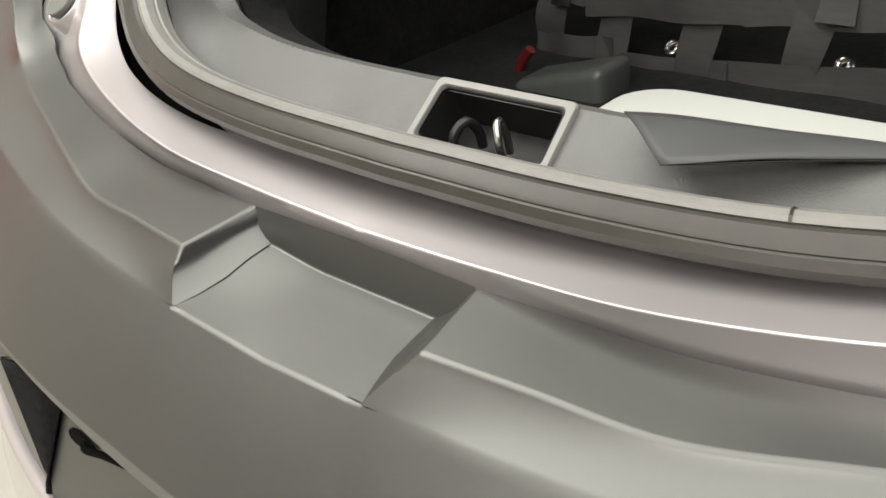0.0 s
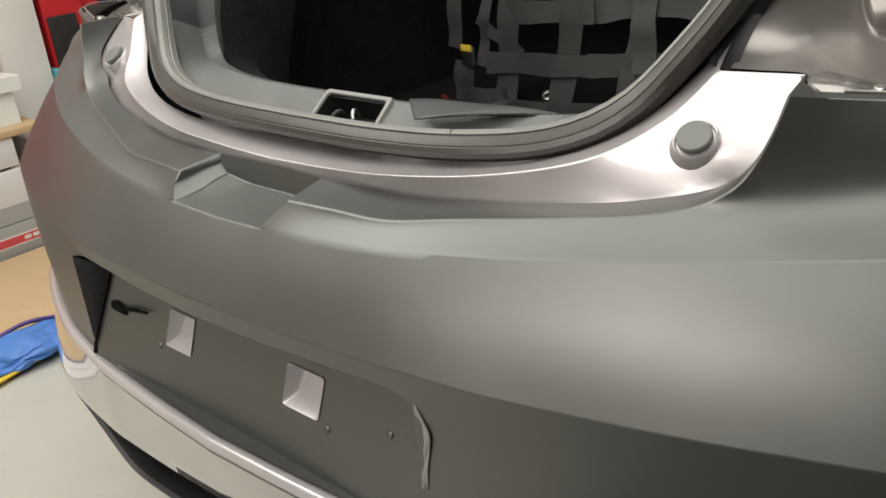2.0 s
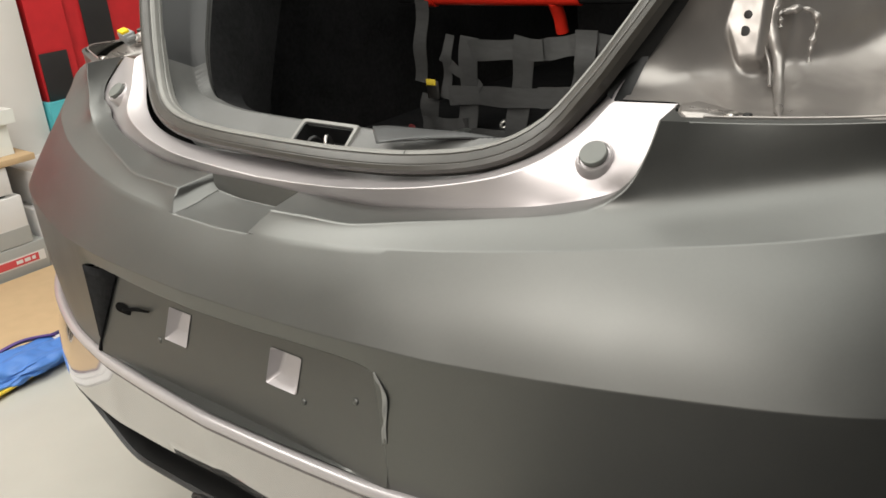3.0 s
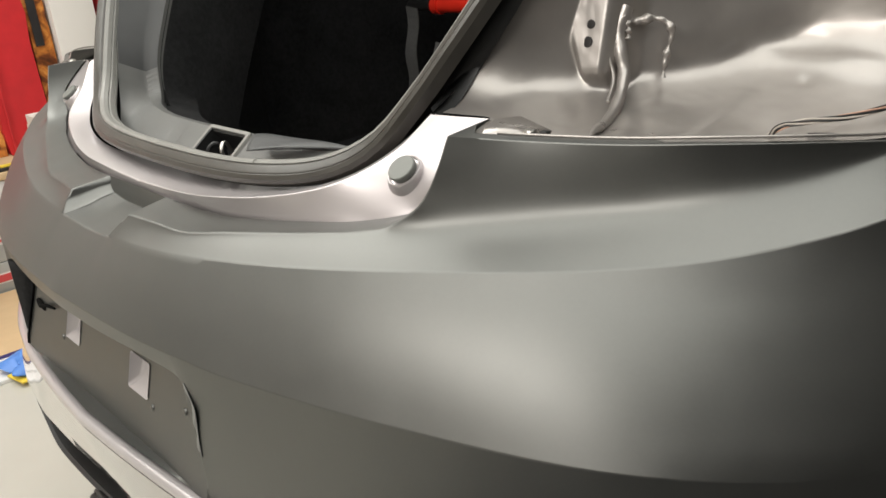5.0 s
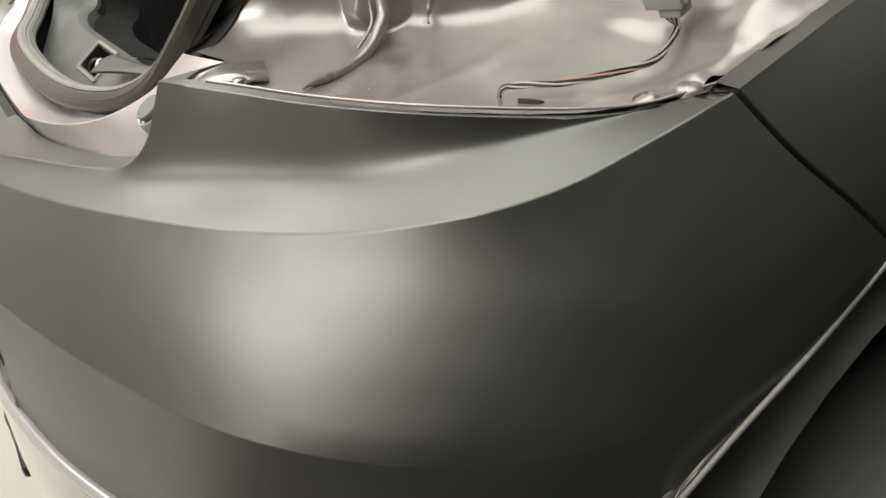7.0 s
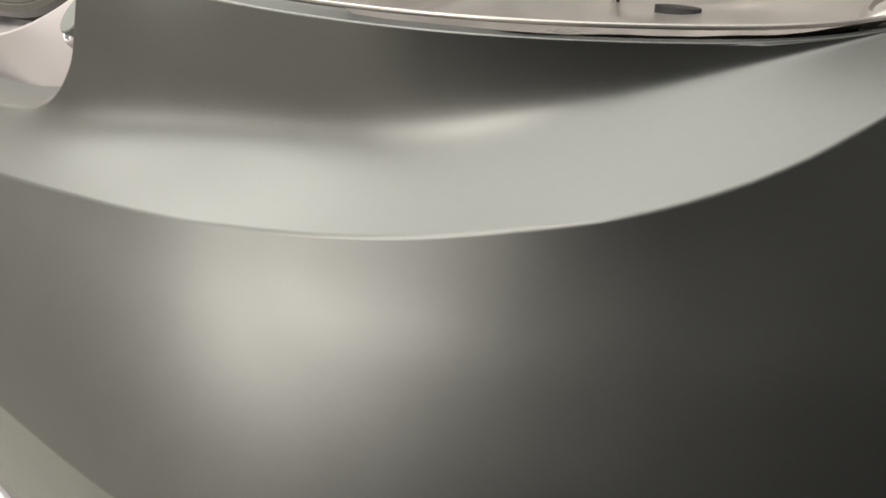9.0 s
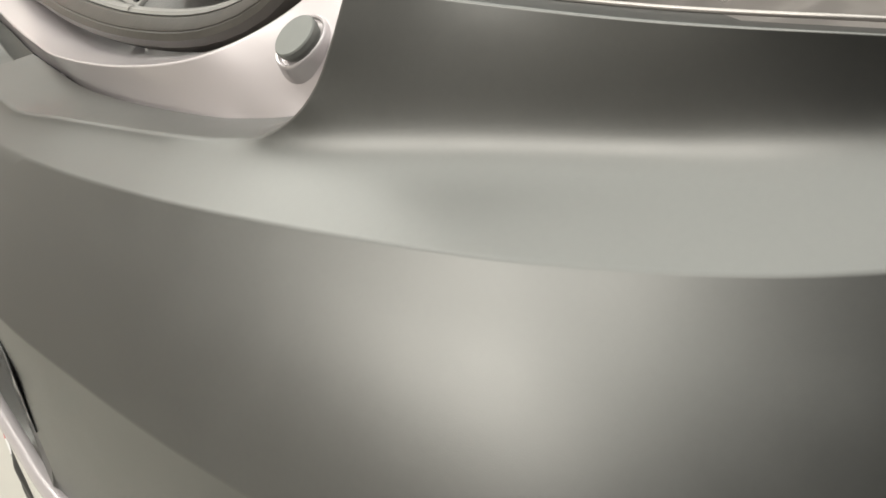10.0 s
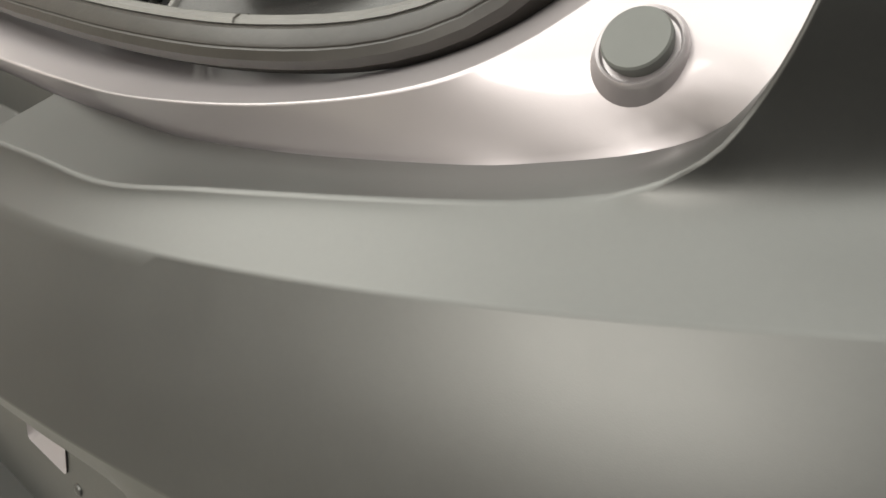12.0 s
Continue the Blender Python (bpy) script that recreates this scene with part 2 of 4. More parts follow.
# ---- the car ----
car = thing("car", "dark grey car without tailgate, rear bumper wrapped in matte film", "car")

# lines of the rear end, right half; the left half mirrors them
C1 = [(0, -.067, .770), (.064, -.066, .772), (.135, -.063, .7755), (.212, -.0545, .7805), (.316, -.030, .788), (.424, .0045, .7975), (.539, .0562, .8062), (.600, .092, .8112), (.650, .1263, .8175), (.6905, .1598, .8262), (.7305, .1943, .8393), (.7555, .235, .8524), (.7675, .2805, .8674), (.773, .317, .878), (.774, .3515, .886)]
LIP = [(.082, -.046, .794), (.135, -.041, .794), (.189, -.036, .794), (.244, -.02, .80), (.296, -.002, .8045), (.349, .0155, .8103), (.381, .0278, .8138), (.405, .0388, .818), (.4238, .046, .8255)]
EDGE = [(.4238, .046, .8255), (.4368, .0528, .836), (.445, .0612, .851), (.4525, .0675, .8705), (.458, .0757, .894)]
VALLEY = [(.4238, .046, .8255), (.47, .0755, .8245), (.515, .1035, .8272), (.574, .135, .8345), (.636, .1625, .848), (.687, .203, .8605), (.720, .253, .8715), (.7375, .2962, .8765), (.7475, .3212, .8790), (.7545, .350, .8826)]
FLANGE = [(.458, .0757, .894), (.51, .112, .888), (.573, .139, .887), (.635, .165, .889), (.683, .203, .887), (.719, .257, .8806), (.7375, .297, .8778), (.7475, .322, .8800), (.755, .351, .883)]
SHELF = [(.077, -.001, .799), (.129, .004, .797), (.187, .009, .797), (.262, .021, .803), (.34, .0416, .8105), (.3705, .0537, .8146), (.4013, .0655, .8212), (.4204, .0765, .8278), (.4363, .079, .841)]
RETURN = [(.4363, .079, .841), (.4435, .089, .858), (.4475, .109, .876), (.449, .132, .895)]
BELT = [(0, -.118, .711), (.13, -.1125, .7105), (.2, -.106, .709), (.265, -.096, .7075), (.339, -.080, .704), (.491, -.038, .703), (.655, .029, .70), (.765, .13, .695), (.825, .25, .70), (.846, .36, .740), (.846, .436, .773)]
RAIL = [(0, -.118, .553), (.1, -.113, .552), (.2, -.104, .549), (.265, -.096, .548), (.40, -.066, .546), (.55, -.008, .545), (.69, .08, .545), (.78, .18, .56), (.82, .25, .62)]
BROW = [(0, -.113, .688), (.09, -.1105, .6885), (.18, -.1035, .6885), (.235, -.0965, .685), (.262, -.094, .6785)]
JOINT = [(.774, .3515, .886), (.805, .375, .845), (.832, .405, .808), (.846, .436, .773)]
ARCH = [(.846, .436, .773), (.846, .36, .728), (.843, .297, .690), (.835, .258, .652), (.82, .25, .62)]


def bend(a, c, b, n, reach=.75):
    """n points from a to b by way of a rounded corner at c."""
    p, q = a.lerp(c, reach), b.lerp(c, reach)
    out = []
    for k in range(n):
        v = k / (n - 1)
        if v < .3:
            out.append(a.lerp(p, v / .3))
        elif v > .7:
            out.append(q.lerp(b, (v - .7) / .3))
        else:
            w = (v - .3) / .4
            out.append(p * (1 - w) ** 2 + c * 2 * w * (1 - w) + q * w * w)
    return out


def columns(cols):
    """Rows of points from columns of points."""
    return [list(r) for r in zip(*cols)]


def recess_y(z):
    """The back of the plate recess leans outwards towards its foot."""
    return -.0735 - .205 * (.676 - z)


def smooth_foot(bm, lines):
    """Eases the corner where the band under the lip runs out into the wing."""
    pts = [p for chain in lines[:-1] for p in chain]
    tree = KDTree(len(pts))
    for k, p in enumerate(pts):
        tree.insert(p, k)
    tree.balance()
    soft = []
    for v in bm.verts:
        p = Vector((abs(v.co.x), v.co.y, v.co.z))
        if p.x > .35 and .789 < p.z < .888 and p.y < .34 and tree.find(p)[2] > .0007 and p.y < .085 + (p.x - .46) * .55:
            soft.append(v)
    wing = []
    for v in bm.verts:
        p = Vector((abs(v.co.x), v.co.y, v.co.z))
        if p.x > .60 and p.z > .815 and p.y < .352 and tree.find(p)[2] > .0007:
            wing.append(v)
    belt = [p for p in lines[-1] if p.x > .6]
    side = []
    for v in bm.verts:
        p = Vector((abs(v.co.x), v.co.y, v.co.z))
        if p.x > .66 and .62 < p.z < .79 and p.y < .33 and min((p - q).length for q in belt) < .05:
            side.append(v)
    for group, rounds in ((soft, 40), (wing, 14), *(([v for v in side if abs(v.co.x) > x], n) for x, n in ((.685, 1), (.705, 1), (.725, 2), (.745, 4), (.765, 8)))):
        for _ in range(rounds):
            bmesh.ops.smooth_vert(bm, verts=group, factor=.5, use_axis_x=True, use_axis_y=True, use_axis_z=True)


def flange_inner(flange):
    out = []
    for i, p in enumerate(flange):
        w = max(0, 1 - i / 2)
        out.append((p + Vector((-.003, .009, .0015))).lerp(Vector(RETURN[-1]), w))
    return out


def bumper():
    bm = bmesh.new()
    back, front = line((0, -.006, .777), (.060, -.006, .777), 7), line((0, -.067, .769), (.064, -.066, .771), 7)
    cheek_foot = line((.060, -.006, .777), (.064, -.066, .771), 5)
    n1, n2 = 40, 50
    k = 7 + n1 + n2 - 2
    lip, shelf = curve(LIP, n1), curve(SHELF, n1)
    flange, valley, edge = curve(FLANGE, n2), curve(VALLEY, n2), curve(EDGE, 13)
    c1 = curve(C1[1:], n1 + n2 - 1)
    belt, joint, arch = curve(BELT, k), curve(JOINT, 15), curve(ARCH, 12)
    cut = min(range(k), key=lambda i: abs(belt[i].x - .265))
    rail = curve(RAIL[3:], k - cut)
    top = front + c1[1:]
    for s in (1, -1):
        # centre notch: floor, back wall and slanting cheeks
        patch(bm, between(back, front, 5), s)
        patch(bm, between(line((0, -.001, .80), (.077, -.001, .799), 7), back, 13), s)
        cheek_rows = between(line((.077, -.001, .799), (.082, -.046, .794), 5), cheek_foot, 13)
        for r, row in enumerate(cheek_rows[1:-1]):
            w = max(0, (r + 1) / 12 - .45) / .55
            cheek_rows[r + 1] = [p + Vector((-.0045, 0, .0008)) * w * w * f for p, f in zip(row, (1, 1, 1, .6, 0))]
        cheek_rows.insert(12, [p + Vector((-.0055, .0, .0006)) * f for p, f in zip(cheek_foot, (1, 1, 1, .6, 0))])
        patch(bm, cheek_rows, s)
        # flat shelf beside the body panel, and its turned-down inner edge
        patch(bm, between(shelf, lip, 5), s)
        patch(bm, [[p + Vector((0, .002, -.02)) for p in shelf[2:]], shelf[2:]], s)
        # band under the lip
        cols = []
        for i in range(n1):
            a, b = lip[i], c1[i]
            u = i / (n1 - 1)
            drop = Vector((0, 0, -1)) * (a.z - b.z) * .42 * min(u * 8, 1)
            c = a.lerp(b, .2) + drop * .5
            cols.append([a * (1 - v) ** 2 + c * 2 * v * (1 - v) + b * v * v for v in ((k / 12) ** .7 for k in range(13))])
        cols[0] = line(LIP[0], C1[1], 13)
        foot_of_wing = cols[-1][1:]
        patch(bm, columns(cols), s)
        # hollow wing under the tail lamp, running out into the band
        cols = []
        for i in range(n2):
            f, v, b = flange[i], valley[i], c1[n1 - 1 + i]
            mid = Vector((0, .006 * (1 - i / n2), 0))
            cols.append(bend(f, v + mid, b, 25, .68))
        rows = columns(cols)
        e = curve(EDGE, 13)[::-1]
        head = [Vector(p) for p in e] + foot_of_wing
        for r in range(25):
            off = head[r] - rows[r][0]
            for i in range(22):
                w = 1 - i / 22
                rows[r][i] = rows[r][i] + off * w * w * (3 - 2 * w)
        patch(bm, rows, s)
        # narrow flange that carries the lamp
        inner = flange_inner(flange)
        patch(bm, [[p + Vector((0, 0, -.005)) for p in inner], inner, flange], s)
        patch(bm, [[Vector((.755, .351, .883)), Vector((.774, .3515, .886))], [Vector((.753, .356, .880)), Vector((.772, .3565, .882))]], s)
        # film turned in beside the body panel
        patch(bm, between(edge, curve(RETURN, 13), 5), s)
        # main face, from crease to belt
        rows = []
        for r in range(15):
            w = r / 14
            row = []
            for i in range(k):
                u = i / (k - 1)
                out = Vector((min(u * 1.4, 1), -1 + u * .8, .35)).normalized()
                row.append(top[i].lerp(belt[i], w) + out * (.002 + .007 * u) * math.sin(math.pi * w) * (1 - u ** 6))
            off = joint[r] - row[-1]
            for i in range(k):
                row[i] = row[i] + off * max(0, (i / (k - 1) - .7) / .3) ** 2
            rows.append(row)
        patch(bm, rows, s)
        # lower face beside the plate recess, down to the rail and round to the wheel arch
        m = k - cut
        rows = between(belt[cut:], rail, 12, lambda u, w: (.012 * math.sin(math.pi * w) * u, -.004 * math.sin(math.pi * w) * u, 0))
        for r in range(12):
            off = arch[r] - rows[r][-1]
            for i in range(m):
                rows[r][i] = rows[r][i] + off * max(0, (i / (m - 1) - .75) / .25) ** 2
        patch(bm, rows, s)
        # wheel arch rolled under
        patch(bm, [arch, [p + Vector((-.006, -.003, .006)) for p in arch], [p + Vector((-.03, .0, .008)) for p in arch]], s)
        # recess over the number plate: roof, sill and cheek
        h = cut + 1
        brow = curve(BROW, h)
        brow[-1] = rows[2][0].copy()
        patch(bm, between(belt[:h], brow, 3), s)
        roof = line((0, recess_y(.676), .676), (.258, recess_y(.672), .672), h)
        foot = line((0, recess_y(.556), .556), (.262, recess_y(.553), .553), h)
        sill = curve([(0, -.116, .557), (.1, -.111, .556), (.2, -.102, .553), (.265, -.096, .548)], h)
        patch(bm, between(brow, roof, 3), s)
        patch(bm, between(foot, sill, 3), s)
        if s > 0:
            patch(bm, [[r[0] for r in rows[2:]], line(roof[-1], foot[-1], 10)], s)
    weld(bm)
    inner = flange_inner(flange)
    corners = [([p for p in top if p.x > .24], .6), (front, .8), (lip, .8), (edge, .8), (flange[3:], .4), ([p for p in belt if p.x < .66], .5), *(([a, b], min(.5, max(.06, .5 - (a.x - .66) / .15 * .44))) for a, b in zip(belt, belt[1:]) if b.x > .64 and a.y < .26), (arch, 1.0), (sill, .6), (brow, .8),
               ([r[0] for r in rows[2:]], .8), (line(LIP[0], C1[1], 13), .9), (line(SHELF[0], LIP[0], 5), .6), (back, .5)]
    chains, weights = [], []
    for chain, w in corners:
        for s in (1, -1):
            chains.append([Vector((p[0] * s, p[1], p[2])) for p in chain])
            weights.append(w)
    mark(bm, chains, weights=weights)
    smooth_foot(bm, [lip, edge, shelf, flange, top, belt])
    ease = lambda v: max(0, min(1, v)) ** 2 * (3 - 2 * max(0, min(1, v)))
    for v in bm.verts:
        if v.co.x < 0:
            # the step beside the notch is steeper and the flank a little flatter on this side
            w = ease((-v.co.x - .02) / .04) * ease((.105 + v.co.x) / .03) * ease((.797 - v.co.z) / .016) * ease((v.co.y + .10) / .03)
            v.co.x -= .0075 * w
            v.co.z += .005 * w * ease((v.co.y + .05) / .04)
            v.co.x += .009 * ease((-v.co.x - .28) / .2) * ease((.81 - v.co.z) / .07)
    # Left cheek of the recess, near-black where the right one has wrap.
    cheek = bmesh.new()
    patch(cheek, [[r[0] + Vector((0, .001, 0)) for r in rows[2:]], line(roof[-1] + Vector((-.044, -.002, -.001)), foot[-1] + Vector((.006, -.002, 0)), 10)], -1)
    part("recess_end", cheek, CARPET, car, "near-black left end of the plate recess", thick=.002)
    for s in (1, -1):
        part("arch_lip", tube_bm([(p[0] * s, p[1], p[2]) for p in ARCH], .0022, 8, 40), SEALTOP, car, "pale edge of the wheel arch", smooth=80)
        part("flange_edge", tube_bm([(p.x * s, p.y + .001, p.z + .0008) for p in inner[4:]], .0012, 8, 60), CAVITY, car, "bare sheet edge behind the bumper flange", smooth=80)
    return part("bumper", bm, WRAP, car, "rear bumper cover wrapped in matte dark grey film", smooth=50, bevel=.0025, marked=True)


bumper()


def plate_recess_panel():
    """The back of the plate recess with two bolt pockets cut into it."""
    bm = bmesh.new()
    low_x, high_x = [-.262, -.111, -.0675, .081, .129, .262], [-.262, -.100, -.0575, .089, .137, .262]
    zs = [.546, .609, .650, .680]
    at = lambda i, j: bm.verts.new(((low_x, low_x, high_x, high_x)[j][i], recess_y(zs[j]), zs[j]))
    for i in range(5):
        for j in range(3):
            if not (j == 1 and i in (1, 3)):
                bm.faces.new([at(i, j), at(i + 1, j), at(i + 1, j + 1), at(i, j + 1)])
    weld(bm)
    p = part("plate_recess", bm, WRAP, car, "matte film over the back of the plate recess")
    for k in (1, 3):
        pocket = bmesh.new()
        z0, z1, d = zs[1], zs[2], .012
        o = [Vector((x, recess_y(z), z)) for x, z in ((low_x[k], z0), (low_x[k + 1], z0), (high_x[k + 1], z1), (high_x[k], z1))]
        mid = (o[0] + o[1] + o[2] + o[3]) / 4
        n = [q + Vector((dx, d, dz)) for q, (dx, dz) in zip(o, ((.012, .010), (-.003, .010), (-.003, -.003), (.012, -.003)))]
        rows = [[q + (mid - q).normalized() * -.0012 + Vector((0, -.0012, 0)) for q in o], o, n]
        rings = [[pocket.verts.new(q) for q in r] for r in rows]
        for r0, r1 in zip(rings, rings[1:]):
            for q in range(4):
                pocket.faces.new((r0[q], r0[(q + 1) % 4], r1[(q + 1) % 4], r1[q]))
        pocket.faces.new(rings[-1])
        bmesh.ops.recalc_face_normals(pocket, faces=pocket.faces)
        part("bolt_pocket", pocket, BARE, car, "bare painted pocket for a plate bolt", bevel=.0032)
    # small screw holes under the film, a torn hole with a stub of black wire, and a peeled edge of film
    for x, z in ((.141, .604), (.217, .6275), (-.124, .603)):
        m = Matrix.Translation((x, recess_y(z), z)) @ Vector((0, -1, .2)).to_track_quat("Z", "Y").to_matrix().to_4x4()
        part("film_dimple", turned(m, [(.0042, -.001), (.0038, .0008), (.0025, .0016), (.001, .0018)], 14), WRAP, p, smooth=70)
    y = recess_y(.622)
    # The panel is not cut; a black disc gives the hole's dark inside.
    m = Matrix.Translation((-.206, y - .0004, .622)) @ Vector((0, -1, 0)).to_track_quat("Z", "Y").to_matrix().to_4x4() @ Matrix.Diagonal((1.5, .8, 1, 1))
    part("torn_hole", turned(m, [(.0125, -.001), (.0120, .0002), (.009, .0005)], 18), HOLE, p, "black disc for the shade in a torn hole of the film")
    part("wire_stub", tube_bm([(-.206, y + .004, .622), (-.195, y - .0035, .626), (-.17, y - .003, .633), (-.142, y - .001, .636)], lambda u: .0034 - .0018 * u, 8, 24), HOLE, p, "stub of black wire")
    bm = bmesh.new()
    a = curve([(.256, -.0920, .674), (.2615, -.0920, .6565), (.264, -.0920, .6415), (.258, -.0920, .615), (.256, -.0920, .596)], 26)
    b = curve([(.2635, -.0968, .6825), (.271, -.0968, .669), (.276, -.0968, .656), (.271, -.0968, .631), (.2675, -.0968, .605)], 26)
    patch(bm, between(a, b, 11, lambda u, v: (0, -.0025 * math.sin(math.pi * v) ** 2 * math.sin(math.pi * u) ** .7 - .0012 * math.sin(5 * math.pi * u + 2 * v) * math.sin(math.pi * v), 0)))
    part("film_flap", bm, FILMBACK, p, "peeled and folded edge of the film", smooth=80, thick=.0006)


def valance():
    r0 = curve(RAIL, 70)
    steps = [(.012, -.006), (.003, .0015), (-.003, .0035), (-.0075, .0025), (-.0100, -.0015), (-.0098, -.006), (-.0082, -.0085), (-.0040, -.0100), (-.0038, -.0122), (-.0068, -.0135), (-.0062, -.03), (-.0050, -.07), (-.001, -.094), (.005, -.099), (.018, -.101)]

    def close(x):
        v = max(0, min(1, (x - .20) / .18))
        return .046 * v * v * (3 - 2 * v)

    def run(offsets):
        # below the rail the skin is flatter across than the rail itself
        sheet = bmesh.new()
        for s in (1, -1):
            rows = []
            for oy, oz, *rise in offsets:
                row = []
                for p in r0:
                    lean = min(1, max(0, -oz - .0135) / .085) * (.009 - .08 * min(p.x, .42))
                    up = rise[0] * close(p.x) if rise else 0
                    row.append(p + Vector((p.x * -oy * .6, oy + lean, oz + up)))
                rows.append(row)
            patch(sheet, rows, s)
        weld(sheet)
        return sheet

    part("rail_bead", run(steps[:9]), BARE, car, "bare silver bead above the lower edge", smooth=50)
    part("valance", run(steps[8:]), GLOSS, car, "glossy unwrapped lower edge of the bumper", smooth=40)
    part("lower_lip", run([(.0075, -.1465, 1), (.0025, -.149, 1), (.003, -.152, 1), (.016, -.164, 1), (.09, -.185, 1)]), BLACK, car, "black lower lip of the bumper", smooth=50)
    part("lower_grille", run([(.014, -.097, 0), (.040, -.100, 0), (.046, -.125, .6), (.042, -.1445, 1), (.0078, -.1462, 1)]), BLACK, car, "black plastic slot under the bumper", smooth=30)
    ring = []
    for k in range(40):
        a = math.tau * k / 39
        ring.append((.03 + .125 * math.cos(a) * (1 if abs(math.cos(a)) < .9 else .98), -.119 + .012 * abs(math.cos(a)), .392 + .012 * math.sin(a)))
    lamp = part("fog_lamp_bezel", tube_bm(ring, .006, 10, 80), BLACK, car, "black oval bezel of the rear fog lamp", smooth=60)
    part("fog_lamp_lens", box_bm(-.085, .145, -.122, -.100, .382, .402, .006, 3), BLACK, lamp)
    part("warning_label", box_bm(-.035, -.005, -.1235, -.1215, .388, .399), WHITEBOX, lamp, "small red and white label")
    part("warning_label", box_bm(-.052, -.0355, -.1235, -.1215, .388, .399), PRINTRED, lamp, "small red and white label")


valance()


# body panel between bumper and opening
CREASE = [(0, .0015, .8055), (.08, .001, .8085), (.16, .002, .8145), (.25, .0205, .824), (.325, .048, .840), (.367, .087, .864), (.393, .116, .896)]
GUTTER = [(0, .050, .809), (.1, .054, .809), (.19, .064, .812), (.27, .088, .823), (.325, .118, .848), (.362, .142, .884), (.385, .160, .911)]


def rear_panel():
    bm = bmesh.new()
    n = 70
    low = curve([(0, .002, .790)] + [(x, y + .003, z - .003) for x, y, z in SHELF[:-1]] + [(x - .001, y + .002, z - .001) for x, y, z in RETURN], n)
    cr, gut = curve(CREASE, n), curve(GUTTER, n)
    right, left = gut, []
    for c, g in zip(cr, gut):
        # on the driver's side the panel stops short of the seal and leaves a groove
        u = min(1, g.x / .29)
        left.append(g.lerp(c, .54 * u * u * (3 - 2 * u)))
    # Black strip stands in for the shade down in the groove.
    groove = bmesh.new()
    patch(groove, [left, [p + Vector((-.001, .003, -.03)) for p in left], [p + Vector((-.012, .05, -.034)) for p in left]], -1)
    for s in (1, -1):
        gut = right if s > 0 else left
        hem = [p for p in low if p.x > .24]
        patch(bm, [[p + Vector((.004, -.014, -.022)) for p in hem], hem], s)
        patch(bm, between(low, cr, 9, lambda u, v: (0, .003 * math.sin(math.pi * u) * math.sin(math.pi * v), 0)), s)
        patch(bm, between(cr, gut, 8, lambda u, v: (0, 0, .0012 * math.sin(math.pi * v))), s)
        patch(bm, [line(cr[-1], low[-1], 6), [p + Vector((0, .012, -.010)) for p in line(cr[-1], low[-1], 6)]], s)
    weld(bm)
    edges = low + cr + right + left
    tree = KDTree(len(edges))
    for k, p in enumerate(edges):
        tree.insert(p, k)
    tree.balance()
    free = [v for v in bm.verts if tree.find(Vector((abs(v.co.x), v.co.y, v.co.z)))[2] > .0008 and not v.is_boundary]
    for _ in range(60):
        bmesh.ops.smooth_vert(bm, verts=free, factor=.5, use_axis_x=True, use_axis_y=True, use_axis_z=True)
    mark(bm, [[Vector((p.x * s, p.y, p.z)) for p in cr] for s in (1, -1)])
    part("rear_panel", bm, PAINT, car, "silver mauve painted body panel behind the bumper", smooth=35, bevel=.0016, marked=True)
    part("seal_groove_shade", groove, HOLE, car, "black strip for the shade in the groove between panel and seal", smooth=60)
    for s in (1, -1):
        buffer_stop(s)


def turned(m, prof, sides=32):
    bm = bmesh.new()
    rings = [[bm.verts.new(m @ Vector((r * math.cos(k * math.tau / sides), r * math.sin(k * math.tau / sides), h))) for k in range(sides)] for r, h in prof]
    for r0, r1 in zip(rings, rings[1:]):
        for k in range(sides):
            bm.faces.new((r0[k], r0[(k + 1) % sides], r1[(k + 1) % sides], r1[k]))
    bm.faces.new(rings[-1])
    bmesh.ops.recalc_face_normals(bm, faces=bm.faces)
    return bm


def loft_bm(rings):
    """A skin through round rings of (centre, normal, radius); the last is closed."""
    bm = bmesh.new()
    loops = []
    for c, n, r in rings:
        m = Matrix.Translation(c) @ Vector(n).to_track_quat("Z", "Y").to_matrix().to_4x4()
        loops.append([bm.verts.new(m @ Vector((r * math.cos(k * math.tau / 40), r * math.sin(k * math.tau / 40), 0))) for k in range(40)])
    for a, b in zip(loops, loops[1:]):
        for k in range(40):
            bm.faces.new((a[k], a[(k + 1) % 40], b[(k + 1) % 40], b[k]))
    bm.faces.new(loops[-1])
    bmesh.ops.recalc_face_normals(bm, faces=bm.faces)
    return bm


def buffer_stop(s):
    base = Vector((s * .12, -.74, .66)).normalized()
    face = Vector((s * .05, -.62, .78)).normalized()
    root, head = Vector((s * .3885, .0875, .8478)), Vector((s * .3945, .0795, .8560))
    cup = part("buffer_cup", loft_bm([(root - base * .006, base, .0222), (root, base, .0212), (root + base * .0015, base, .0202), (head - face * .002, face, .0170), (head - face * .0004, face, .0166), (head + face * .0004, face, .0158), (head, face, .0148), (head - face * .002, face, .0140)]), PAINT, car, "painted boss under the rubber stop", smooth=45)
    part("rubber_stop", loft_bm([(head - face * .002, face, .0118), (head + face * .0008, face, .0118), (head + face * .0012, face, .0128), (head + face * .0042, face, .0128), (head + face * .0050, face, .0121), (head + face * .0051, face, .0040)]), STOPM, cup, "grey rubber tailgate stop", smooth=32)


rear_panel()
plate_recess_panel()

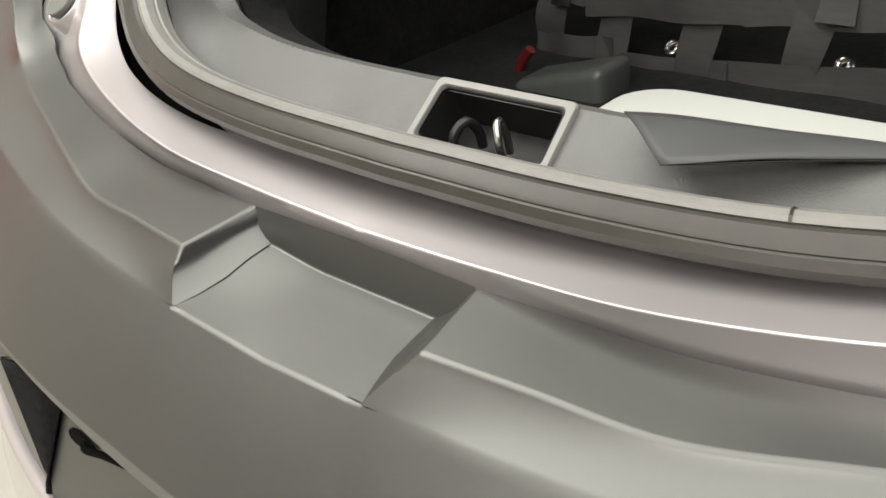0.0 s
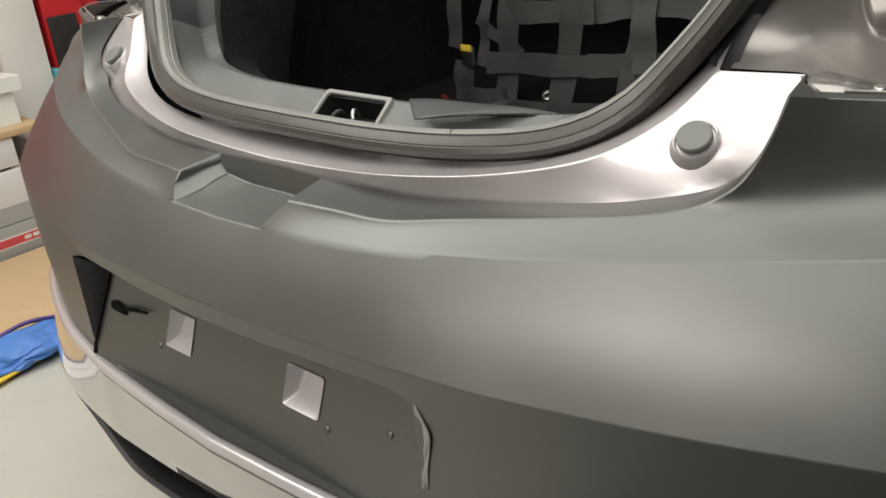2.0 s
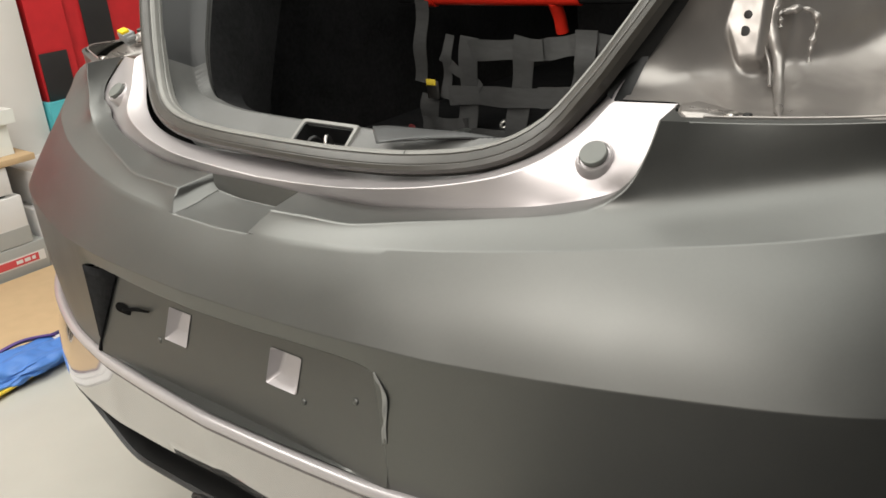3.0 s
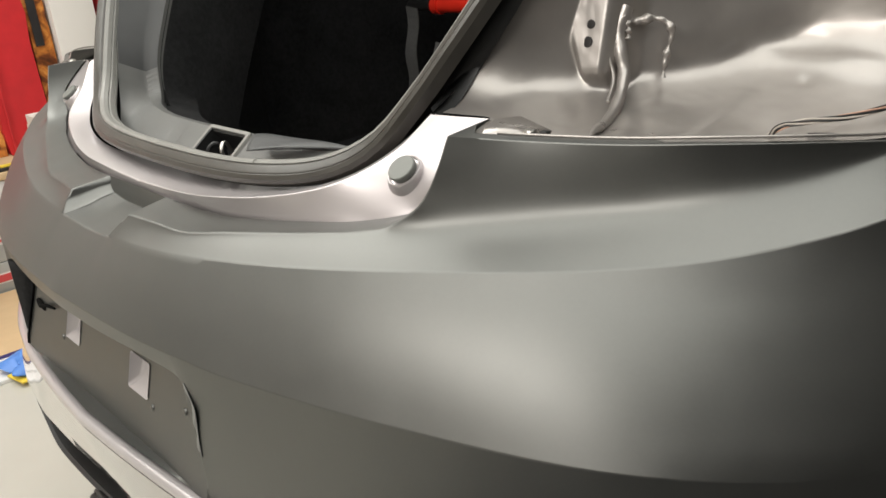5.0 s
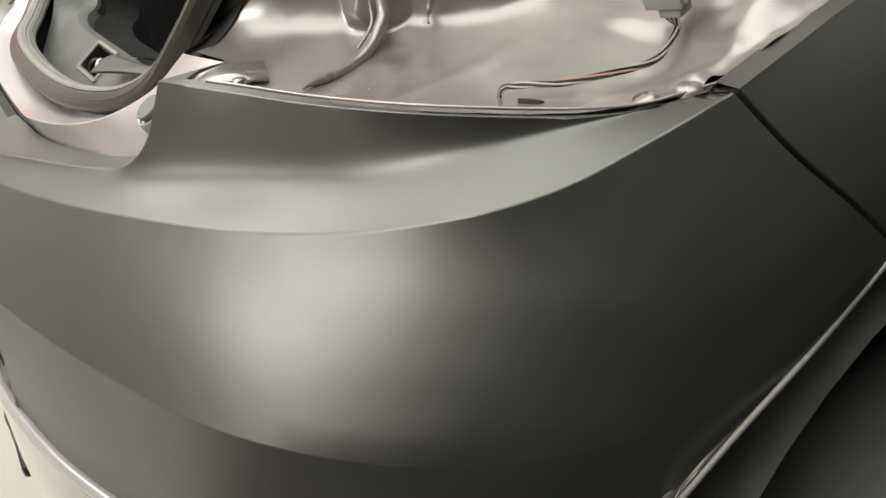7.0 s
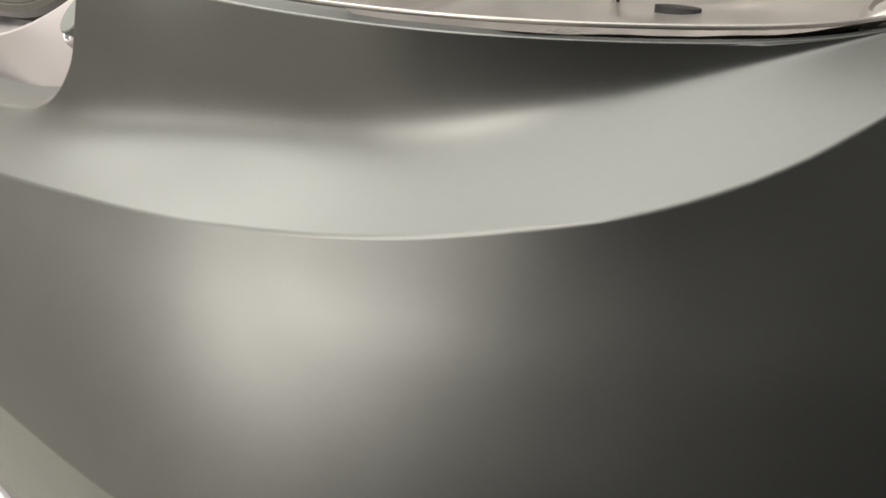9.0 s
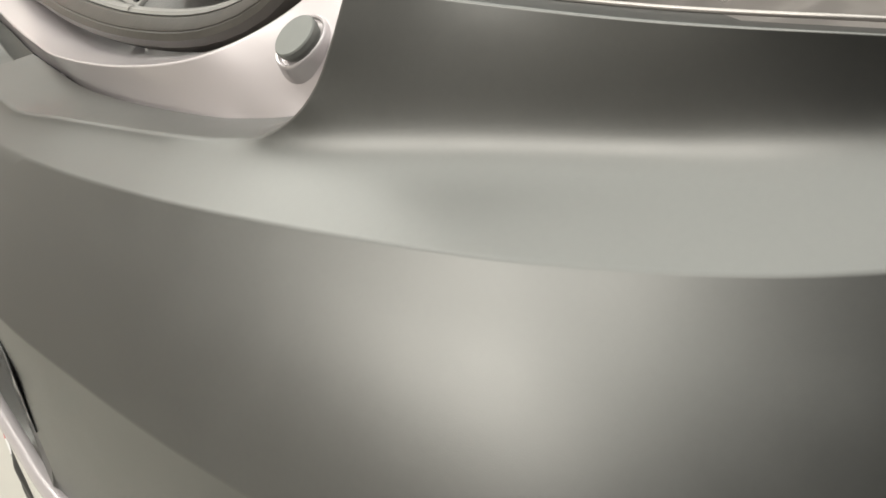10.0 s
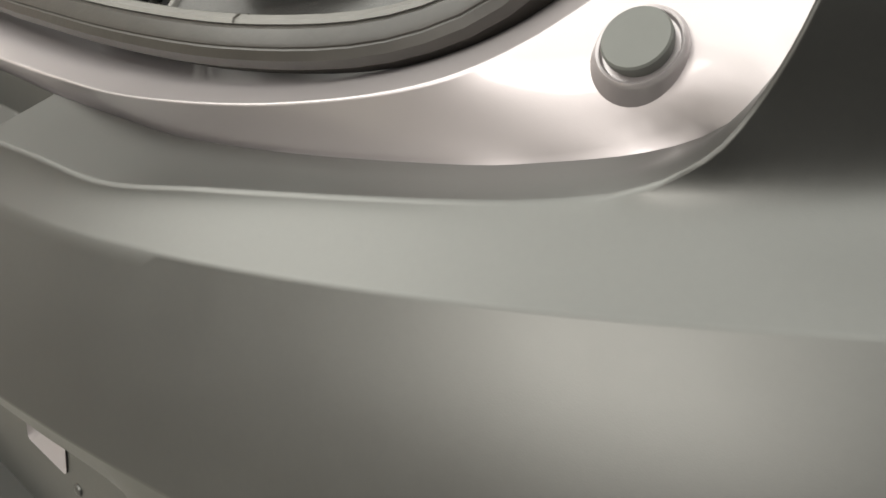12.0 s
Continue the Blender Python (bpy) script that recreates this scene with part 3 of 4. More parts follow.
# rubber seal round the opening
SEAL = [(0, .042, .829), (.108, .046, .829), (.2, .058, .832), (.275, .083, .841), (.325, .110, .865), (.362, .136, .908), (.392, .162, .955), (.422, .195, 1.01), (.46, .245, 1.085), (.50, .32, 1.2), (.51, .42, 1.33), (.42, .52, 1.43), (.2, .56, 1.46), (0, .57, 1.465)]


def seal():
    half = curve(SEAL, 90)
    path = [Vector((-p.x, p.y, p.z)) for p in half[:0:-1]] + half
    lip = [(-.012, .001), (-.0122, .007), (-.0105, .0098), (-.0080, .0106), (-.0074, .0096), (-.0066, .0098), (-.006, .0110), (-.001, .0112), (.0002, .0098), (.0012, .0100), (.0020, .0108), (.0075, .0094), (.0105, .0066), (.0108, .0042), (.004, .002), (-.004, .002)]
    body = [(.003, .003), (.0092, .0042), (.0098, .0022), (.0105, .0034), (.0128, .0016), (.0150, -.0052), (.0152, -.0072), (.0146, -.0078), (.0152, -.0090), (.0145, -.0135), (.010, -.0165), (-.002, -.016), (-.006, -.004)]
    part("seal_lip", sweep_bm(path, lip), SEALTOP, car, "grey inner lip of the rubber seal", smooth=28)
    part("seal", sweep_bm(path, body), RUBBER, car, "dusty brown rubber seal round the tailgate opening", smooth=32)
    # the butt joint of the seal
    a = min(range(len(path)), key=lambda i: (path[i] - Vector((.184, .055, .831))).length)
    p, t = path[a], (path[a + 1] - path[a - 1]).normalized()
    big = [(u * 1.03, v * 1.03 + .0002) for u, v in lip]
    part("seal_joint", sweep_bm([p - t * .0007, p + t * .0007], big), RUBBER, car, "butt joint in the seal")


seal()


def sheet_from_rows(rows, across, along):
    """A smooth sheet through a few rows of guide points."""
    r = [curve(row, across) for row in rows]
    return columns([curve([row[i] for row in r], along) for i in range(across)])


def lamp_housing(s):
    rows = [
        [(.397, .127, .896), (.425, .131, .8945), (.449, .132, .8942), (.467, .0975, .8908), (.51, .119, .8878), (.573, .148, .887), (.635, .174, .889), (.688, .208, .889), (.734, .254, .887), (.760, .319, .8865)],
        [(.394, .142, .898), (.42, .144, .894), (.446, .146, .891), (.475, .138, .887), (.51, .150, .881), (.573, .180, .876), (.635, .210, .874), (.688, .248, .873), (.734, .290, .879), (.762, .338, .887)],
        [(.392, .155, .905), (.415, .160, .898), (.44, .168, .892), (.468, .182, .886), (.50, .200, .881), (.565, .245, .874), (.63, .285, .871), (.69, .315, .873), (.735, .335, .884), (.757, .357, .8935)],
        [(.396, .172, .925), (.415, .185, .915), (.435, .205, .905), (.465, .230, .893), (.495, .252, .888), (.56, .310, .882), (.63, .345, .878), (.69, .362, .877), (.735, .370, .889), (.756, .380, .901)],
        [(.408, .190, .96), (.42, .208, .945), (.437, .232, .93), (.467, .268, .908), (.497, .296, .902), (.56, .372, .902), (.63, .397, .903), (.69, .408, .898), (.735, .405, .902), (.757, .412, .912)],
        [(.430, .215, 1.01), (.438, .232, .99), (.448, .255, .975), (.472, .285, .945), (.499, .310, .932), (.56, .398, .930), (.63, .420, .932), (.69, .432, .935), (.735, .440, .928), (.758, .45, .9245)],
        [(.455, .25, 1.065), (.460, .265, 1.05), (.466, .282, 1.035), (.482, .310, 1.01), (.502, .330, 1.0), (.56, .408, 1.0), (.63, .435, 1.0), (.69, .46, 1.01), (.735, .525, .975), (.760, .55, .951)],
        [(.495, .32, 1.18), (.497, .33, 1.17), (.50, .34, 1.16), (.512, .36, 1.14), (.53, .385, 1.13), (.58, .43, 1.13), (.64, .465, 1.13), (.69, .51, 1.12), (.735, .64, 1.03), (.764, .70, .990)],
    ]

    def step(v):
        v = max(0, min(1, v))
        return v * v * (3 - 2 * v)

    def plate_y(x, z):
        return .246 + .30 * (z - .939) + .25 * (x - .46)

    def press(q):
        g = lambda a, b, c, w: math.exp(-((q.x - a) ** 2 + (q.y - b) ** 2 + (q.z - c) ** 2) / w ** 2)
        d = Vector((0, 0, 0))
        d.z -= .008 * g(.61, .285, .873, .03)
        d.z += .004 * g(.53, .235, .88, .025)
        d.y -= .001 * g(.64, .43, .945, .04)
        def fold(a, b, w):
            a, b = Vector(a), Vector(b)
            t = max(0, min(1, (q - a).dot(b - a) / (b - a).length_squared))
            return math.exp(-((q - a.lerp(b, t)).length / w) ** 2) * math.sin(math.pi * (.08 + .84 * t))
        d += Vector((0, -.001, .0045)) * fold((.590, .170, .874), (.565, .330, .884), .009)
        d += Vector((0, -.002, .003)) * fold((.505, .258, .888), (.535, .366, .922), .004)
        d += Vector((0, -.003, .0035)) * fold((.700, .330, .882), (.742, .47, .945), .010)
        d.z -= .0018 * g(.598, .366, .891, .008)
        d.y -= .0007 * g(.59, .411, .929, .006)
        d.z += .007 * g(.744, .350, .889, .014) + .004 * g(.748, .318, .887, .010)
        d += Vector((0, -.006, .006)) * fold((.545, .378, .912), (.76, .412, .908), .012)
        d += Vector((0, -.003, .002)) * fold((.428, .195, .915), (.474, .175, .888), .007)
        d += Vector((0, .0012, .0010)) * noise.noise(q * 22) + Vector((0, .0003, .0003)) * noise.noise(q * 90)
        # the outer corner sits lower and farther in
        d += Vector((-.015, .0118, -.0064)) * step((q.x - .665) / .055) * step((.43 - q.y) / .08) * step((.915 - q.z) / .02)
        d.z -= .008 * step((q.x - .732) / .022) * step((q.y - .345) / .03)
        if s < 0:
            # the lamp pocket on this side drops away behind its rim
            d.z -= .08 * math.exp(-((q.x - .59) / .11) ** 2 - ((q.y - .26) / .07) ** 2)
        # pressed plate
        left = .425 + .40 * max(0, .968 - q.z) if q.z < .968 else .425 + .28 * (q.z - .968)
        w = step((q.x - left) / .012) * step((.485 - q.x) / .012) * step((q.z - .884) / .034)
        y = q.y + w * min(0, plate_y(q.x, q.z) - q.y)
        return Vector((q.x, y, q.z)) + d
    bm = bmesh.new()
    grid = [[press(q) for q in row] for row in sheet_from_rows(rows, 230, 170)]
    patch(bm, grid, s)
    weld(bm)
    housing = part("lamp_housing", bm, CAVITY, car, "bare silver sheet metal where the tail lamp sat", smooth=70)
    # black drip channel between the housing and the seal
    bm = bmesh.new()
    b = curve([(.402, .126, .892), (.396, .146, .899), (.398, .168, .920), (.41, .188, .960), (.432, .213, 1.01), (.465, .258, 1.09), (.50, .33, 1.19)], 30)
    c = [p + Vector((-.022, .002, .006)) for p in b]
    patch(bm, between(c, b, 5, lambda u, v: (0, -.004 * math.sin(math.pi * v), 0)), s)
    part("drip_channel", bm, BLACK, housing, "black drip channel along the seal", smooth=60)
    # Thin black discs on the sheet stand for the shade inside the bolt holes.
    for x, z, r in ((.4605, .9535, .0040), (.4598, .939, .0048)):
        m = Matrix.Translation((s * x, plate_y(x, z) - .0006, z)) @ Vector((0, -1, .30)).to_track_quat("Z", "Y").to_matrix().to_4x4()
        part("bolt_hole", turned(m, [(r, -.004), (r, .0002), (r * .8, .0004)], 20), BLACKM, housing, "black disc for the shade in a round bolt hole")
    # seam bead smeared with sealant, and putty hanging from it
    part("sealed_seam", tube_bm([(s * x, y, z) for x, y, z in ((.478, .278, .965), (.476, .270, .947), (.480, .265, .930), (.488, .259, .910), (.498, .236, .890), (.510, .205, .882), (.520, .178, .882), (.526, .165, .881))], lambda u: (.0062 - .002 * u + .0006 * math.sin(u * 31) * math.sin(u * 9)) * (1 - .8 * u ** 10), 12, 90), CAVITY, housing, "painted seam smeared with sealant", smooth=80)
    part("seam_flange", tube_bm([(s * x, y, z) for x, y, z in ((.471, .262, .952), (.474, .256, .930), (.482, .252, .908), (.491, .232, .892))], .0016, 8, 50), CAVITY, housing, "thin sheet edge along the seam", smooth=80)
    part("putty", tube_bm([(s * x, y - .004, z) for x, y, z in ((.467, .276, .946), (.474, .280, .953), (.481, .287, .951), (.493, .296, .953), (.503, .302, .950), (.508, .305, .940), (.506, .300, .922), (.506, .294, .903))], lambda u: .0038 * (1 - .4 * u) + .0011 * math.sin(u * 25) + .0006 * math.sin(u * 57 + 1), 12, 160), CAVITY, housing, "hanging smear of old sealant", smooth=80)
    part("putty", tube_bm([(s * x, y - .004, z) for x, y, z in ((.478, .276, .958), (.482, .278, .949), (.484, .275, .938))], lambda u: .0035 * (1 - .5 * u) + .001 * math.sin(u * 21), 10, 40), CAVITY, housing, "hanging smear of old sealant", smooth=80)
    bm = bmesh.new()
    patch(bm, [[Vector((.446, .131, .8938)), Vector((.474, .0985, .8914))], [Vector((.452, .165, .890)), Vector((.500, .150, .8865))]], s)
    part("flange_tab", bm, CAVITY, housing, "flat sheet tab beside the body panel", thick=.0012)
    # screw and clip on the flange, slot in the floor, bolt at the outer corner
    m = Matrix.Translation((s * .499, .127, .8885))
    part("screw", turned(m, [(.0062, -.004), (.0062, .002), (.005, .004), (.003, .0045)], 16), METAL, housing, "screw that holds the bumper")
    part("clip", box_bm(*sorted((s * .508, s * .515)), .126, .133, .887, .8925, .0015), BLACK, housing, "black plastic clip")
    # The slot's shaded inside is a black oval laid on the floor sheet.
    m = Matrix.Translation((s * .655, .283, .8715)) @ pose(0, 0, 0, -8, 0, 25 * s) @ Matrix.Diagonal((2.0, .7, 1, 1))
    if s > 0:
        part("drain_slot", turned(m, [(.0052, -.004), (.0052, .0004), (.004, .0006)], 20), BLACKM, housing, "black disc for the shade in an oval drain slot")
    m = Matrix.Translation((s * .727, .320, .8785)) @ Vector((s * -.25, -.35, .9)).to_track_quat("Z", "Y").to_matrix().to_4x4()
    part("corner_stud", turned(m, [(.012, -.010), (.0115, -.001), (.0095, .002), (.006, .003), (.0055, .001), (.003, .0005)], 24), CAVITY, housing, "painted stud boss", smooth=50)
    part("corner_stud", turned(Matrix.Translation((s * .742, .347, .8825)), [(.012, -.012), (.011, -.001), (.0085, .003), (.005, .004)], 20), CAVITY, housing, "painted stud boss", smooth=50)
    wiring(s, housing)


def wiring(s, housing):
    """The unplugged lamp connector on its wires."""
    seat = (.678, .393, .927) if s > 0 else (.686, .284, .890)
    at = Matrix.Translation((s * seat[0], seat[1], seat[2])) @ pose(0, 0, 0, 14, -7 * s, 12 * s)

    def block(x0, x1, y0, y1, z0, z1, r=.0015):
        bm = box_bm(x0 * .95, x1 * .95, y0 * .95, y1 * .95, z0, z1, r * .8)
        bmesh.ops.transform(bm, matrix=at, verts=bm.verts)
        return bm
    body = part("connector", block(-.017, .015, -.012, .010, -.006, .009), material_once("connector_grey"), housing, "grey lamp connector")
    part("connector_lock", block(-.0135, .0105, -.0115, .004, .0092, .0145), material_once("connector_yellow"), body, "yellow connector lock")
    part("connector_latch", block(-.021, .019, -.008, .008, -.003, .004), material_once("connector_grey"), body)
    part("connector_neck", block(-.008, .011, -.009, .008, -.0135, -.006), material_once("connector_grey"), body)
    ends = [(.683, .394, .902), (.691, .367, .8885), (.683, .335, .8845), (.664, .304, .8805), (.638, .287, .8775), (.620, .284, .872), (.609, .287, .862)]
    for k, (name, dx) in enumerate((("wire_black", -.006), ("wire_pale", -.0035), ("wire_black", -.001), ("wire_orange", .0015), ("wire_black", .004), ("wire_pale", .0065))):
        a = k * 1.05
        pts = [(s * (.679 + dx), .389, .918), (s * (.681 + dx), .392, .911)] if s > 0 else [(s * (.686 + dx), .289, .881), (s * (.690 + dx), .305, .876)]
        for q, (x, y, z) in enumerate(ends if s > 0 else ends[2:]):
            tw = a + q * 1.7
            pts.append((s * x + .0022 * math.cos(tw), y, z + .0005 + .0020 * math.sin(tw)))
        part("wire", tube_bm(pts, .0008, 6, 90), material_once(name), housing)


MADE = {}


def material_once(name):
    look_up = {"connector_grey": ((.30, .31, .31), .5), "connector_yellow": ((.85, .62, .01), .45), "wire_pale": ((.5, .45, .4), .5), "wire_black": ((.015, .015, .015), .5), "wire_orange": ((.5, .30, .22), .5)}
    if name not in MADE:
        MADE[name] = material(name, look_up[name][0], look_up[name][1], 0, .06, 80)
    return MADE[name]


for s in (1, -1):
    lamp_housing(s)


def quarter_panel(s):
    bm = bmesh.new()
    top = curve([(.771, .356, .889), (.773, .41, .907), (.775, .47, .926), (.78, .7, .985), (.78, 1.2, 1.05)], 40)
    j = [p + Vector((.001, .0045, .001)) for p in curve(JOINT, 12)]
    low = curve([(.847, .441, .774), (.852, .50, .79), (.862, .6, .80), (.875, .8, .78), (.88, 1.2, .70)], 40)
    rows = between(top, low, 12, lambda u, v: (.025 * math.sin(math.pi * v) * min(1, u * 5), 0, 0))
    for r in range(12):
        off = j[r] - rows[r][0]
        for i in range(8):
            rows[r][i] = rows[r][i] + off * (1 - i / 8)
    patch(bm, rows, s)
    patch(bm, [j, [p + Vector((-.012, .006, -.004)) for p in j]], s)
    weld(bm)
    wing = part("quarter_panel", bm, WRAP, car, "rear wing of the car in matte dark grey", smooth=30, bevel=.0015)
    bm = bmesh.new()
    rim = [p + Vector((.0003, 0, .0004)) for p in rows[0]]
    in1 = [p + Vector((-.013, .003, -.0012)) for p in rim]
    in2 = [p + Vector((-.025, .006, -.0020)) for p in rim]
    patch(bm, [rim, in1, in2, [p + Vector((-.002, 0, -.02)) for p in in2]], s)
    weld(bm)
    part("wing_flange", bm, WRAP, wing, "painted flange along the wing", smooth=30)
    part("corner_cap", box_bm(*sorted((s * .735, s * .766)), .350, .378, .868, .8805, .003), CAVITY, wing, "bare sheet corner under the lamp")


for s in (1, -1):
    quarter_panel(s)


def wheel(s):
    m = Matrix.Translation((s * .80, .60, .31)) @ pose(0, 0, 0, 0, 90 * s, 0)
    tyre = turned(m, [(.19, -.10), (.30, -.10), (.312, -.09), (.315, .07), (.31, .085), (.295, .095), (.21, .095), (.20, .085)], 48)
    w = part("wheel", tyre, TYRE, car, "black tyre in the wheel arch", smooth=40)
    part("rim", turned(m, [(.205, .08), (.19, .085), (.185, .03), (.06, .02), (.05, .05), (.0, .055)], 40), METAL, w, "alloy rim")
    bm = bmesh.new()
    rings = []
    for k in range(25):
        a = math.radians(-10 + 200 * k / 24)
        rings.append([Vector((x, .60 - math.cos(a) * .36, .33 + math.sin(a) * .40)) for x in (.66, .74, .832)])
    patch(bm, rings, s)
    part("arch_liner", bm, LINER, car, "black wheel arch liner")


for s in (1, -1):
    wheel(s)

# boot: sill trim, lining, floor
TRIMOUT = [(0, .060, .784), (.108, .062, .785), (.2, .070, .795), (.262, .093, .815), (.308, .118, .845), (.350, .142, .90), (.384, .168, .955), (.412, .198, 1.01), (.45, .25, 1.085), (.492, .33, 1.2), (.50, .42, 1.32)]
TRIMMID = [(0, .128, .8335), (.1, .129, .8335), (.18, .130, .8355), (.252, .142, .8395), (.322, .168, .843), (.344, .182, .888), (.368, .212, .944), (.405, .268, 1.03), (.45, .35, 1.15), (.475, .43, 1.28)]
TRIMIN = [(0, .140, .831), (.1, .140, .831), (.18, .141, .833), (.248, .154, .8365), (.3136, .183, .842), (.334, .197, .890), (.358, .229, .945), (.395, .286, 1.03), (.44, .37, 1.15), (.465, .45, 1.28)]


def boot():
    bm = bmesh.new()
    n = 60
    o, m, i = curve(TRIMOUT, n), curve(TRIMMID, n), curve(TRIMIN, n)
    high = bmesh.new()
    seam = min(range(n), key=lambda q: abs(m[q].z - .872))
    hole = .050
    for s in (1, -1):
        for a, b, rr in ((o, m, 9), (m, i, 3)):
            rows = between(a, b, rr, lambda u, v: (0, 0, -.004 * math.exp(-((u - .135) / .012) ** 2) * math.sin(math.pi * v) if rr == 9 else 0))
            if rr == 9:
                # opening for the latch cup
                k = sum(p.x < hole for p in rows[0])
                for r in rows:
                    r[k] = Vector((.0455, r[k].y, r[k].z))
                patch(bm, [row[k:seam + 1] for row in rows], s)
                patch(high, [row[seam:] for row in rows], s)
                patch(bm, [row[:k + 1] for row in rows[:5]], s)
                patch(bm, [[p.lerp(q, .5) for p, q in zip(rows[-2][:k + 1], rows[-1][:k + 1])], rows[-1][:k + 1]], s)
            else:
                patch(bm, [row[:seam + 1] for row in rows], s)
                patch(high, [row[seam:] for row in rows], s)
        patch(bm, [i, [p + Vector((0, .006, -.012)) for p in i]], s)
    weld(bm)
    trim = part("sill_trim", bm, TRIM, car, "grained grey plastic trim on the boot sill", smooth=40)
    for s in (1, -1):
        half = high.copy()
        bmesh.ops.delete(half, geom=[v for v in half.verts if v.co.x * s < 0], context="VERTS")
        weld(half)
        part("side_trim", half, SIDETRIM, car, "grained plastic side trim of the boot, darkened for shade", smooth=40)
        # Black strip added to close the see-through slit between seal and trim.
        back = bmesh.new()
        patch(back, [[p + Vector((0, .002, -.001)) for p in o[seam - 6:]], [p + Vector((.03, .018, -.004)) for p in o[seam - 6:]]], s)
        part("seal_backing", back, BLACK, car, "black strip added to close the slit behind the boot seal", thick=.002)
    high.free()
    bm = bmesh.new()
    for s in (1, -1):
        patch(bm, [[p + Vector((0, .006, -.012)) for p in i], [p + Vector((.01, .06, -.03)) for p in i], [p + Vector((.03, .10, -.22)) for p in i]], s)
    weld(bm)
    part("boot_lining", bm, CARPET, car, "black carpet lining under the sill trim")
    for s in (1, -1):
        bm = bmesh.new()
        a = [p + Vector((0, .004, -.004)) for p in i[20:]]
        patch(bm, between(a, line((.625, .53, .60), (.63, .56, 1.42), len(a)), 4), s)
        part("side_lining", bm, CARPET, car, "black carpet lining at the side of the boot")
    # outer skin over the boot lining
    part("roof", box_bm(-.69, .69, .555, 1.76, 1.502, 1.53, .012, 3), WRAP, car, "dark grey roof over the boot")
    for s in (1, -1):
        part("body_side", box_bm(*sorted((s * .655, s * .69)), .535, 1.76, .80, 1.50, .01, 3), WRAP, car, "dark grey body side over the wheel")
    # fine ribs along the inner edge
    bm = bmesh.new()
    fine_m, fine_i = curve(TRIMMID, 400), curve(TRIMIN, 400)
    for s in (1, -1):
        for q in range(60, 300, 3):
            if not (.12 < fine_m[q].x and fine_m[q].z < .868):
                continue
            a, b = fine_m[q], fine_i[q]
            d = (fine_m[q + 1] - fine_m[q]) * 1.2
            vs = [bm.verts.new(((p.x) * s, p.y, p.z)) for p in (a - d, a + d, b + d, b - d)]
            tp = [bm.verts.new(((p.x) * s, p.y - .0004, p.z + .0009)) for p in (a.lerp(b, .1), b.lerp(a, .1))]
            bm.faces.new((vs[0], vs[3], tp[1], tp[0]))
            bm.faces.new((vs[1], vs[2], tp[1], tp[0]))
            bm.faces.new((vs[0], vs[1], tp[0]))
            bm.faces.new((vs[2], vs[3], tp[1]))
    bmesh.ops.recalc_face_normals(bm, faces=bm.faces)
    ribs = part("trim_ribs", bm, TRIM, trim, "fine ribs along the trim edge")
    ribs["kind"] = "stuff"
    part("boot_floor", box_bm(-.55, .55, .15, 1.7, .60, .63, .004), CARPET, car, "black boot carpet")
    for n_, (x0, x1, y0, y1, z0, z1) in (("boot_side", (.62, .65, .52, 1.7, .58, 1.47)), ("boot_side", (-.65, -.62, .52, 1.7, .58, 1.47)), ("boot_back", (-.66, .66, 1.7, 1.73, .58, 1.47)), ("roof_lining", (-.66, .66, .55, 1.73, 1.472, 1.5))):
        part(n_, box_bm(x0, x1, y0, y1, z0, z1, .005), CARPET, car, "black boot lining")


boot()


